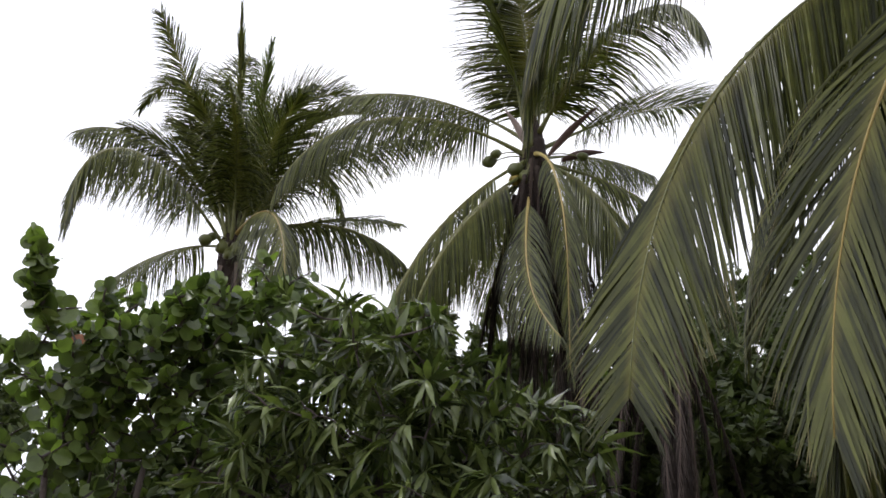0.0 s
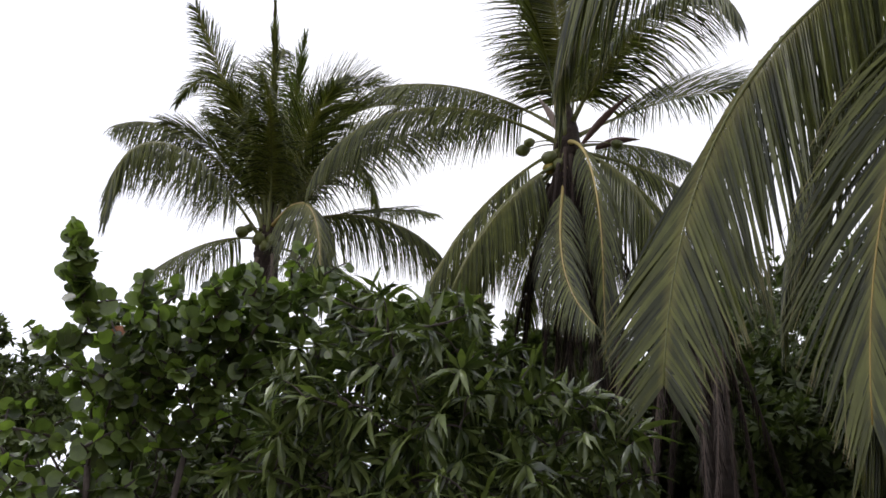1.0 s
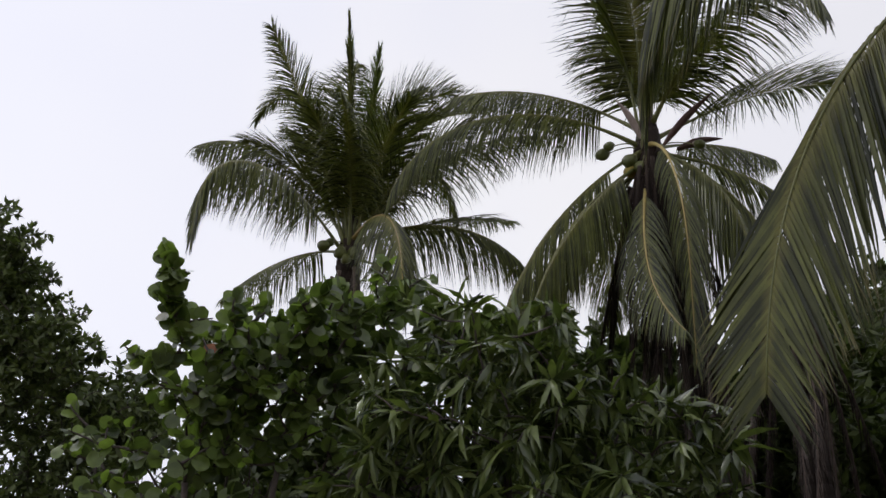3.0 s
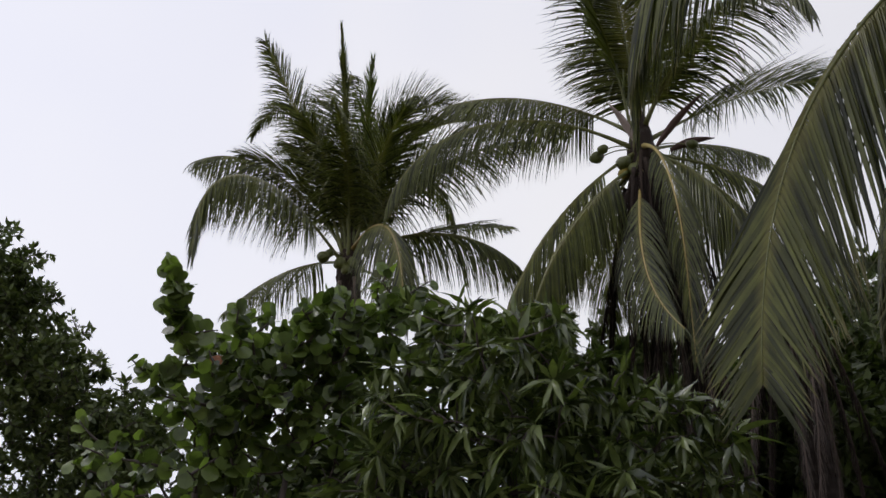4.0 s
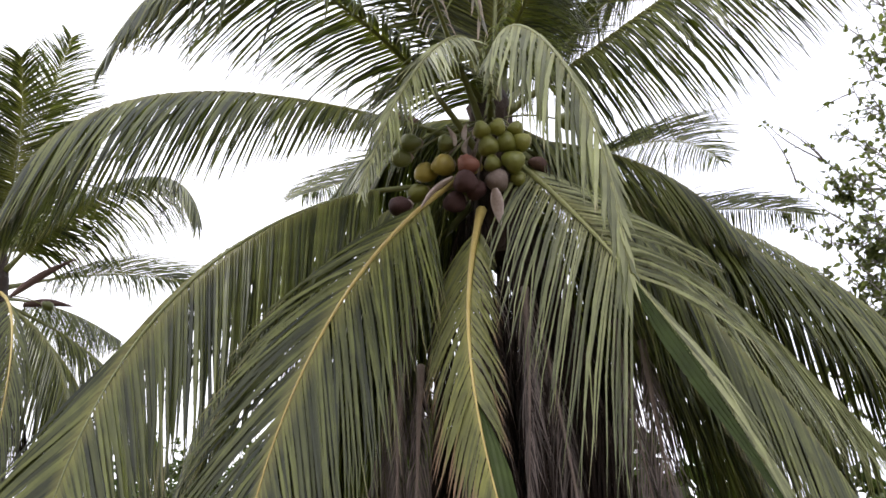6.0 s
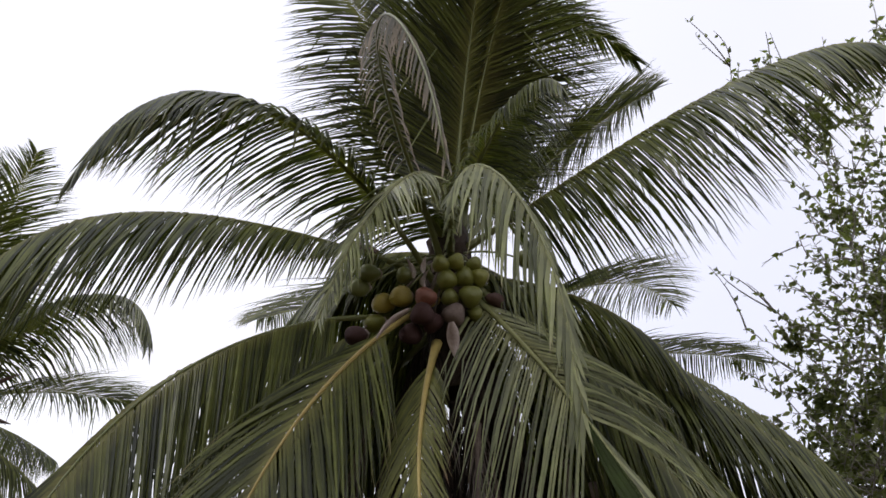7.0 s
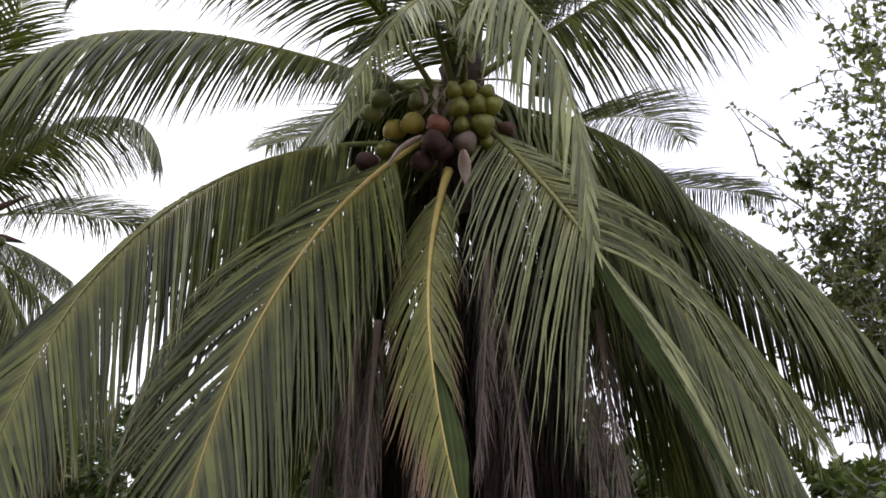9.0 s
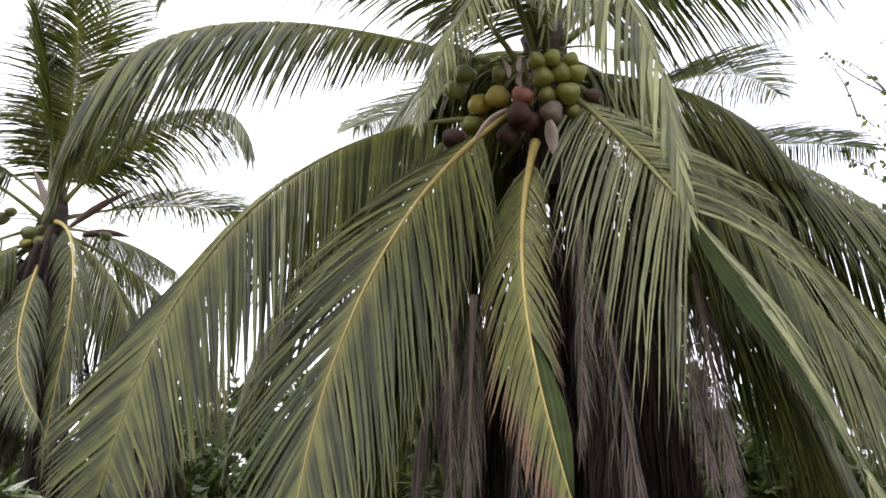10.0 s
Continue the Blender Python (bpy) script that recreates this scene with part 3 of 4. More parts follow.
frond(palm_near, crown_near, 20, 80, 3.6, 24, 6, -0.1, 1.4, leaf=1.1, hang=1.0, n=100, width=0.036, angle=(20, 34))
frond(palm_near, crown_near, 3.8, 24.0, 3.54, -0.5, -9.0, -0.18, 1.25, leaf=0.98, hang=1.5, lift=0.20)  # left far
frond(palm_near, crown_near, 359.6, -37.6, 3.23, 58.1, -2.7, -0.04, 1.25, leaf=1.28, hang=3.0, lift=0.00, n=120, width=0.041, begin=0.1)  # low left back
frond(palm_near, crown_near, 318, -44, 3.3, 36, 0, -0.9, 1.2, leaf=1.15, hang=1.5, fall=1.8, n=100, begin=0.1, width=0.036)
frond(palm_near, crown_near, 86.8, -27.4, 3.40, 63.4, 17.5, -0.42, 1.57, leaf=1.16, hang=2.5, lift=0.10)  # low right front
frond(palm_near, crown_near, 92.8, -16.8, 3.81, 53.5, 3.4, -0.18, 1.28, leaf=1.16, hang=2.5, lift=0.10)  # low right back
frond(palm_near, crown_near, 235.9, 59.2, 4.93, 144.2, -61.8, -0.60, 0.58, leaf=0.42, hang=5.0, lift=0.00, tone="dry", n=45)  # bent over
frond(palm_near, crown_near, 97.3, 24.8, 3.84, 7.7, -12.0, -1.25, 1.37, leaf=0.73, hang=1.2, lift=0.20)  # right far low
frond(palm_near, crown_near, 224.6, 45.3, 3.03, 123.6, 60.0, 0.04, 0.30, leaf=0.5, hang=2.5, fall=0.8, begin=0.25, n=50, width=0.036, tone="pale", limp=0.8)  # over left
frond(palm_near, crown_near, 200, 76, 2.9, 40, 6, -0.1, 1.2, leaf=1.2, hang=0.6, n=100, width=0.039)
frond(palm_near, crown_near, 329, 20, 1.3, 80, 12, -0.25, 1.08, leaf=0.75, hang=3.5, n=80, begin=0.1, width=0.033)
frond(palm_near, crown_near, 143, -35, 2.03, 45, 4, -0.32, 0.88, leaf=1.0, hang=4.5, n=100, begin=0.08, width=0.033)
frond(palm_near, crown_near, 70, -30, 2.4, 50, 0, -0.4, 1.2, leaf=1.1, hang=4.5, n=90, begin=0.05, width=0.036)
frond(palm_near, crown_near, 240, 0, 1.2, 50, 0, -0.15, 1.1, leaf=1.0, hang=2.2, begin=0.03, n=70, uneven=(0.35, 1.0), angle=(30, 20))
frond(palm_near, crown_near, 190, 48, 2.0, 118, 10, 0.0, 1.1, leaf=0.8, hang=4.0, begin=0.08, n=80)
# added dark fronds fill the trunk's surroundings with painted shade
dead_skirt(palm_near, crown_near, [(a * 40 % 360, 2.5 + 0.1 * (a % 6)) for a in range(12)], -2.1, -1.3, 0.8, 0.45, "shade_dark", 60)
dead_skirt(palm_near, (3.695, 4.225, 6.417), [(a * 45 % 360, 2.8 + 0.1 * (a % 6)) for a in range(10)], -2.1, -1.3, 0.8, 0.5, "shade_dark", 60)
dead_skirt(palm_near, (3.62, 4.2, 5.0), [(a * 36, 2.2 + 0.1 * (a % 5)) for a in range(10)], -0.6, 0.1, 0.8, 0.4, "shade_dark", 60)
dead_skirt(palm_near, (3.8, 4.22, 4.0), [(a * 45, 2.0) for a in range(8)], -0.6, 0.1, 0.7, 0.4, "shade_dark", 50)
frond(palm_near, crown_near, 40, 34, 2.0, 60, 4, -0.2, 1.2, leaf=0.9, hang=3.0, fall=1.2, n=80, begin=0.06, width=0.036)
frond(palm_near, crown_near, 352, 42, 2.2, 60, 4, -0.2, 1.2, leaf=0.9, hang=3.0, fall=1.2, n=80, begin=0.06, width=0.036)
dead_skirt(palm_near, (3.47, 4.24, 5.9), [(a * 60, 1.8) for a in range(6)], -0.3, 0.1, 0.5, 0.28, "shade_dark", 50)
dead_skirt(palm_near, crown_near, [(a * 61 % 360, 2.4 + 0.1 * (a % 9)) for a in range(6)], -2.0, -1.3, 0.8)
for x, y, z in ((3.866, 3.633, 4.357), (3.993, 3.574, 4.253), (2.988, 4.412, 4.135), (2.888, 4.492, 4.138), (3.419, 3.900, 4.520)):
    dead_skirt(palm_near, (x, y, z), [(225, 1.5)], -0.05, 0.12, 0.5, 0.2, n=40)
coconut(palm_near, crown_near, 3.001, 3.728, 5.810, 0.064, "green")
coconut(palm_near, crown_near, 3.092, 3.678, 5.837, 0.064, "green")
coconut(palm_near, crown_near, 3.080, 3.769, 5.738, 0.079, "green")
coconut(palm_near, crown_near, 3.180, 3.709, 5.765, 0.079, "green")
coconut(palm_near, crown_near, 3.260, 3.649, 5.763, 0.071, "green")
coconut(palm_near, crown_near, 3.127, 3.800, 5.627, 0.064, "green")
coconut(palm_near, crown_near, 3.227, 3.710, 5.624, 0.084, "green")
coconut(palm_near, crown_near, 3.213, 3.638, 5.844, 0.060, "green")
coconut(palm_near, crown_near, 3.305, 3.771, 5.552, 0.057, "green")
coconut(palm_near, crown_near, 2.887, 4.019, 5.665, 0.079, "yellow")
coconut(palm_near, crown_near, 2.826, 4.139, 5.657, 0.074, "yellow")
coconut(palm_near, crown_near, 2.803, 4.210, 5.529, 0.068, "green")
coconut(palm_near, crown_near, 2.965, 3.850, 5.582, 0.077, "red")
coconut(palm_near, crown_near, 2.962, 3.881, 5.462, 0.084, "brown")
coconut(palm_near, crown_near, 2.970, 4.022, 5.393, 0.077, "brown")
coconut(palm_near, crown_near, 3.164, 3.811, 5.506, 0.084, "tan")
coconut(palm_near, crown_near, 2.669, 4.221, 5.372, 0.067, "brown")
coconut(palm_near, crown_near, 3.062, 3.911, 5.460, 0.077, "brown")
coconut(palm_near, crown_near, 2.683, 4.100, 5.830, 0.068, "shaded_green")
coconut(palm_near, crown_near, 2.888, 3.970, 5.821, 0.064, "shaded_green")
coconut(palm_near, crown_near, 2.661, 4.194, 5.751, 0.066, "shaded_green")
coconut(palm_near, crown_near, 3.483, 3.403, 5.872, 0.070, "shaded_green")
spathe(palm_near, (2.964, 4.403, 6.377), (2.594, 4.602, 6.397), 0.035, SPATHE, "dark dry spathe")
spathe(palm_near, (2.988, 3.623, 5.249), (3.093, 3.725, 5.057), 0.042, SPATHE_PALE, "pale dry spathe")
spathe(palm_near, (3.389, 3.730, 5.720), (3.537, 3.701, 5.626), 0.05, SPATHE, "dark dry spathe")
spathe(palm_near, (2.749, 3.732, 5.316), (2.645, 3.963, 5.160), 0.018, SPATHE_PALE, "grey dry sheath on a stalk")
for dx, dy, dz in ((0.0, 0.0, 0.0), (0.06, -0.02, 0.03), (-0.05, 0.04, -0.04), (0.03, 0.03, -0.09)):
    spathe(palm_near, (2.951 + dx, 3.858 + dy, 5.792 + dz), (2.933 + 2.2 * dx, 3.797 + 2 * dy, 5.902 + dz * 0.5), 0.02, SPATHE_PALE, "pale dry flower husk")

# palm in the middle distance
crown_mid = (0.965, 9.959, 7.409)
palm_mid = root("coconut_palm", (1.98, 9.98, 0), "coconut palm with golden stalks, few green nuts and brown spathes", "palm tree", "coconut palms")
trunk(palm_mid, (1.98, 9.98, -0.1), crown_mid, 0.18, 0.13, (0.02, 0, 0))
under_mid = (1.179, 9.963, 7.418)
frond(palm_mid, crown_mid, 255.8, 24.1, 3.49, 100.4, 0.5, -0.21, 1.29, leaf=0.98, hang=5.5, lift=0.00, n=130, width=0.027, fall=1.1)  # left long
frond(palm_mid, crown_mid, 297.6, 41.2, 3.11, 35.5, 2.2, 0.04, 1.33, leaf=0.92, hang=3.0, lift=0.10, n=130, width=0.027, fall=1.1)  # left upper
frond(palm_mid, crown_mid, 237.5, 82.6, 2.95, 32.6, -1.4, -0.21, 1.36, leaf=0.95, hang=0.9, lift=0.20, n=120, width=0.046, twist=65, angle=(22, 34))  # up left
frond(palm_mid, crown_mid, 200, 84, 2.8, 26, 20, -0.15, 1.4, leaf=1.1, hang=1.2, n=110, width=0.044, angle=(25, 32))
frond(palm_mid, crown_mid, 20, 76, 3.2, 40, 10, -0.1, 1.4, leaf=1.1, hang=1.6, n=110, width=0.044, angle=(25, 32))
frond(palm_mid, crown_mid, 144.0, 46.0, 3.33, 128.3, 13.1, 0.07, 1.47, leaf=1.10, hang=3.0, lift=0.10, begin=0.08, width=0.036, n=130)  # up right
frond(palm_mid, crown_mid, 69.6, 36.8, 3.01, 23.1, -4.0, -0.08, 1.30, leaf=1.10, hang=1.0, lift=0.4, n=100, width=0.028, fall=0.35)  # right high
frond(palm_mid, crown_mid, 37.2, 29.3, 3.26, 20.5, 6.4, -0.19, 1.20, leaf=0.85, hang=4.5, lift=0.05, n=90, width=0.027, fall=1.1)  # right low
frond(palm_mid, crown_mid, 174.0, -26.1, 3.73, 83.9, 1.4, -0.23, 1.14, leaf=0.92, hang=3.8, lift=0.00, stalk="gold", twist=-9, uneven=(1.0, 0.6), width=0.027)  # front
frond(palm_mid, crown_mid, 192.3, -57.0, 4.00, -22.0, -26.8, -0.44, 1.32, leaf=0.8, hang=2.5, lift=0.00, stalk="gold", twist=-3, width=0.027)  # front left
frond(palm_mid, crown_mid, 216.7, -36.7, 3.00, 30.2, 2.6, -0.47, 1.42, leaf=1.16, hang=3.0, lift=0.05, n=130, width=0.028, fall=1.5)  # left low
frond(palm_mid, crown_mid, 15.7, 87.0, 4.37, 7.6, 4.9, 0.04, 1.33, leaf=1.10, hang=1.0, lift=0.15, width=0.036, twist=-8)  # up mid
frond(palm_mid, crown_mid, 346.5, 9.9, 3.62, 59.4, 27.4, -0.36, 1.28, leaf=1.16, hang=3.5, lift=0.05, n=105, width=0.028)  # left low back
frond(palm_mid, crown_mid, 137.4, -31.4, 2.43, 66.5, 0.4, -0.33, 1.35, leaf=1.10, hang=4.5, lift=0.00, n=110, width=0.028)  # right down
frond(palm_mid, crown_mid, 345, 80, 3.3, 50, 4, -0.1, 1.3, leaf=0.95, hang=2.4, n=90, width=0.030)
dead_skirt(palm_mid, under_mid, [(180, 3.0), (150, 3.2), (210, 2.9), (120, 2.8), (240, 2.6), (60, 2.8), (330, 2.6)], -2.4, -1.2, 0.45, 0.35)
# dark fronds added to paint the shade below the middle crown
dead_skirt(palm_mid, crown_mid, [(a * 50, 2.2) for a in range(7)], -0.9, -0.4, 0.5, 0.35, "shade_dark", 60)
dead_skirt(palm_mid, (0.97, 9.78, 7.3), [(150, 2.4), (180, 2.6), (210, 2.4), (240, 2.2), (120, 2.2), (165, 2.0), (195, 2.0)], -0.9, -0.35, 0.6, 0.25, "shade_dark", 60)
dead_skirt(palm_mid, under_mid, [(140, 3.2), (170, 3.4), (200, 3.2), (110, 2.8), (230, 3.0), (90, 2.6)], -1.6, -0.9, 0.45, 0.25, "shade_dark", 50)
frond(palm_mid, crown_mid, 120, -35, 2.8, 50, 4, -0.3, 1.2, leaf=1.1, hang=5.0, n=100, width=0.030)
frond(palm_mid, crown_mid, 100, -15, 3.0, 65, 4, -0.3, 1.2, leaf=1.1, hang=5.0, n=100, width=0.030)
frond(palm_mid, crown_mid, 232, -38, 3.3, 35, 4, -0.3, 1.2, leaf=1.1, hang=4.0, n=100, width=0.030)
frond(palm_mid, crown_mid, 250, -46, 3.0, 30, 4, -0.5, 1.2, leaf=1.1, hang=2.5, fall=1.6, n=100, width=0.034)
frond(palm_mid, crown_mid, 285, -35, 3.0, 45, 4, -0.5, 1.2, leaf=1.1, hang=2.5, fall=1.6, n=100, width=0.034)
frond(palm_mid, crown_mid, 60, -30, 2.8, 50, 4, -0.3, 1.2, leaf=1.1, hang=4.0, n=100, width=0.030)
coconut(palm_mid, crown_mid, 0.434, 9.681, 6.958, 0.073, "shaded_green")
coconut(palm_mid, crown_mid, 0.501, 9.570, 7.002, 0.058, "shaded_green")
coconut(palm_mid, crown_mid, 0.738, 9.706, 6.891, 0.088, "shaded_green")
coconut(palm_mid, crown_mid, 0.743, 9.746, 6.781, 0.076, "yellow")
coconut(palm_mid, crown_mid, 0.852, 9.684, 6.796, 0.082, "shaded_green")
coconut(palm_mid, crown_mid, 0.499, 9.867, 6.439, 0.111, "shaded_green")
coconut(palm_mid, crown_mid, 1.482, 9.567, 7.014, 0.058, "shaded_green")
coconut(palm_mid, crown_mid, 0.600, 9.916, 6.443, 0.088, "shaded_green")
spathe(palm_mid, (0.875, 9.827, 7.246), (0.585, 9.613, 7.636), 0.045, SPATHE_PALE, "pinkish-brown dry spathe")
spathe(palm_mid, (1.119, 9.762, 7.117), (1.655, 9.398, 7.583), 0.045, SPATHE, "dark brown dry spathe")
spathe(palm_mid, (1.281, 9.860, 7.113), (1.777, 9.744, 7.175), 0.05, SPATHE, "dark brown dry spathe")

# palm furthest off
crown_far = (-2.944, 11.994, 7.029)
palm_far = root("coconut_palm", (-2.75, 12.1, 0), "coconut palm with ragged upright fronds rising behind the shrubs", "palm tree", "coconut palms")
trunk(palm_far, (-2.75, 12.1, -0.1), crown_far, 0.18, 0.13, (0.05, 0, 0))
frond(palm_far, crown_far, 208.2, 30.3, 3.81, 148.1, -13.4, -0.37, 1.94, leaf=1.04, hang=5.0, lift=0.00, n=120, width=0.034, fall=1.0, limp=0.5)  # left low arch
frond(palm_far, crown_far, 278.4, 55.5, 3.71, 56.7, 19.0, -0.07, 1.71, leaf=1.10, hang=4.0, lift=0.05, n=120, width=0.034, fall=1.0, limp=0.5)  # left high arch
frond(palm_far, crown_far, 223.1, 67.7, 3.27, 14.8, -1.9, -0.22, 1.33, leaf=0.8, hang=1.2, limp=0.4, lift=0.15, n=120, width=0.032, angle=(32, 30))  # up left
frond(palm_far, crown_far, 290.3, 76.5, 4.35, 114.5, 23.8, 0.0, 2.68, leaf=0.72, hang=1.2, limp=0.4, lift=0.10, width=0.032, n=125)  # left hook
frond(palm_far, crown_far, 177.0, 69.8, 3.20, 29.1, -2.6, -0.27, 1.32, leaf=0.34, hang=0.8, lift=0.30, n=45, width=0.030, angle=(78, 5), begin=0.45)  # spear
frond(palm_far, crown_far, 151.1, 88.0, 2.93, 43.6, 14.1, -0.30, 1.36, leaf=0.5, hang=0.8, lift=0.30, tone="young", n=60, angle=(72, 8), begin=0.4, width=0.027)  # young
frond(palm_far, crown_far, 63.2, 90.4, 3.22, 71.1, -6.9, 0.04, 1.62, leaf=1.10, hang=1.0, limp=0.25, lift=0.40, n=125, width=0.034)  # right up
frond(palm_far, crown_far, 33.1, 73.6, 4.15, 55.2, 10.5, 0.11, 1.36, leaf=1.15, hang=0.9, limp=0.25, lift=0.45, n=125, width=0.034)  # right mid
frond(palm_far, crown_far, 73.2, 29.7, 2.88, 90.1, 0.8, -0.10, 1.40, leaf=1.04, hang=4.2, lift=0.10, n=120, width=0.034, fall=1.0, limp=0.5)  # right low
frond(palm_far, crown_far, 41.9, 33.3, 3.42, 19.2, -1.9, -0.14, 1.29, leaf=0.85, hang=2.1, limp=0.5, lift=0.40, width=0.034)  # right flat
frond(palm_far, crown_far, 152.7, 2.6, 3.77, 82.0, 6.1, -0.13, 1.20, leaf=1.22, hang=4.0, lift=0.00, stalk="gold", n=110, twist=-35, width=0.034, fall=1.0, limp=0.5)  # front
frond(palm_far, crown_far, 313.3, 21.0, 3.35, 41.4, -9.0, -0.26, 1.11, leaf=0.85, hang=3.0, lift=0.10, width=0.034, fall=1.0, limp=0.5)  # left low
frond(palm_far, crown_far, 13.4, 16.4, 3.44, 13.9, 6.2, -0.33, 1.25, leaf=0.85, hang=2.0, lift=0.10, width=0.034, limp=0.5)  # right down
frond(palm_far, crown_far, 30.4, 86.1, 4.01, 130.2, -14.3, -0.02, 1.21, leaf=0.85, hang=2.7, limp=0.5, lift=0.10, width=0.034)  # right droop
frond(palm_far, crown_far, 325.4, 73.7, 4.48, 19.4, 36.7, 0.06, 1.30, leaf=1.10, hang=1.8, limp=0.6, lift=0.15, width=0.038, n=125)  # up mid
frond(palm_far, crown_far, 20.4, 79.1, 3.78, 28.8, -0.3, -0.10, 1.38, leaf=1.10, hang=1.8, limp=0.6, lift=0.15, width=0.038, n=125)  # up right
frond(palm_far, crown_far, 285, 80, 2.4, 45, 8, -0.1, 1.3, leaf=0.95, hang=2.2, limp=0.5, n=90, width=0.034)
frond(palm_far, crown_far, 95, 58, 3.1, 60, -6, -0.1, 1.3, leaf=0.95, hang=2.6, limp=0.5, n=90, width=0.034)
frond(palm_far, crown_far, 350, 62, 3.2, 60, 4, -0.1, 1.3, leaf=0.95, hang=2.2, limp=0.5, n=80, width=0.034)
frond(palm_far, crown_far, 175, 70, 2.4, 70, 4, -0.2, 1.3, leaf=0.85, hang=3.0, limp=0.5, n=80, width=0.034)
for az, el, length in ((40, 70, 2.8), (265, 66, 2.4), (200, 74, 2.0), (140, 70, 2.2), (110, 62, 2.4), (330, 76, 2.6)):
    frond(palm_far, crown_far, az, el, length, 50, 5, -0.15, 1.4, leaf=0.95, hang=1.0, n=75, width=0.030, begin=0.12)
dead_skirt(palm_far, crown_far, [(190, 1.6), (230, 1.6), (150, 1.5)], -0.8, -0.5, 0.4, 0.4)
coconut(palm_far, crown_far, -3.201, 11.580, 6.671, 0.088, "shaded_green")
coconut(palm_far, crown_far, -3.133, 11.599, 6.734, 0.063, "shaded_green")
coconut(palm_far, crown_far, -2.997, 11.667, 6.609, 0.091, "shaded_green")
coconut(palm_far, crown_far, -2.837, 11.724, 6.625, 0.091, "shaded_green")
coconut(palm_far, crown_far, -2.913, 11.675, 6.522, 0.077, "shaded_green")


# old palm whose crown is lost among the nearer fronds
palm_old = root("palm_trunk", (2.75, 10.0, 0), "old palm trunk wrapped in hanging brown dead fronds", "palm tree")
trunk(palm_old, (2.75, 10.0, -0.1), (2.32, 9.85, 5.1), 0.15, 0.12, collar=False)
# the first skirt is added in the painted-shade tone
dead_skirt(palm_old, (2.35, 9.8, 5.3), [(a * 45, 2.6) for a in range(8)], -0.4, 0.1, 0.4, 0.25, "shade_dark", 40)
dead_skirt(palm_old, (2.35, 9.8, 5.3), [(200, 2.6), (150, 2.4), (240, 2.5), (180, 2.7)], -0.5, 0.0, 0.4, 0.25)

# ---- shrubs and trees ----
def blade_leaf(length, width, bow, wave, fold, rng, wide_at=0.45):
    """A pointed leaf along +y, folded at the midrib and bent down."""
    v, u = [], []
    rows = 5
    prof = [0.10, 0.75, 1.0, 0.72, 0.34]
    for i in range(rows):
        s = i / rows
        y, z = length * s * (1 - 0.15 * bow * s), -length * bow * s * s * 0.6
        w = width * prof[i] / 2
        for e in (-1, 0, 1):
            v.append((e * w, y, z - abs(e) * w * fold + e * wave * width * math.sin(i * 2.1 + rng.random())))
            u.append((s, 0.5 + e * 0.5))
    v.append((0, length * (1 - 0.15 * bow), -length * bow * 0.6))
    u.append((1, 0.5))
    f = []
    for i in range(rows - 1):
        a = i * 3
        f += [(a, a + 1, a + 4, a + 3), (a + 1, a + 2, a + 5, a + 4)]
    f += [(12, 13, 15), (13, 14, 15)]
    return np.array(v), f, np.array(u)


def disc_leaf(size, cup, rng):
    """A round leaf with a notch at its stalk, slightly cupped."""
    v, u, f, cols = [(0, size * 0.5, 0)], [(0.5, 0.5)], [], 14
    for j in range(cols):
        a = 2 * math.pi * j / cols - math.pi / 2
        r = size / 2 * (1 + 0.05 * rng.standard_normal()) * (0.72 if j == 0 else 1)
        v.append((r * 1.06 * math.cos(a), size * 0.5 + r * math.sin(a), cup * size * (0.25 + 0.2 * math.sin(2 * a + 1)) + 0.03 * size * rng.standard_normal()))
        u.append((0.5 + 0.5 * math.cos(a), 0.5 + 0.5 * math.sin(a)))
    for j in range(cols):
        f.append((0, 1 + j, 1 + (j + 1) % cols))
    return np.array(v), f, np.array(u)


def diamond_leaf(length, width, bow):
    """A small far-off leaf: four facets round the midrib."""
    w = width / 2
    v = [(0, 0, 0), (-w, length * 0.45, -bow * 0.1 * length - w * 0.3), (0, length * 0.5, -bow * 0.15 * length), (w, length * 0.45, -bow * 0.1 * length - w * 0.3), (0, length, -bow * 0.5 * length)]
    return np.array(v), [(0, 2, 1), (0, 3, 2), (1, 2, 4), (2, 3, 4)], np.array([(0, 0.5), (0.45, 0), (0.5, 0.5), (0.45, 1), (1, 0.5)])


def frames_of(d, up):
    """Turns whose y runs along d and whose z leans to up."""
    d = unit(d)
    x = unit(np.cross(d, up))
    return np.stack([x, d, np.cross(x, d)], 2)


def in_blobs(blobs, count, rng, shell=0.55):
    """Points in the outer part of some round masses: (x, y, z, rx, ry, rz, share)."""
    share = np.array([b[6] for b in blobs], float)
    out = []
    for b in rng.choice(len(blobs), count, p=share / share.sum()):
        x, y, z, rx, ry, rz, _ = blobs[b]
        d = unit(rng.standard_normal(3))
        r = (shell + (1 - shell) * rng.random()) * (1 + 0.10 * rng.standard_normal())
        out.append((np.array([x, y, z]) + d * r * np.array([rx, ry, rz]), d))
    return out


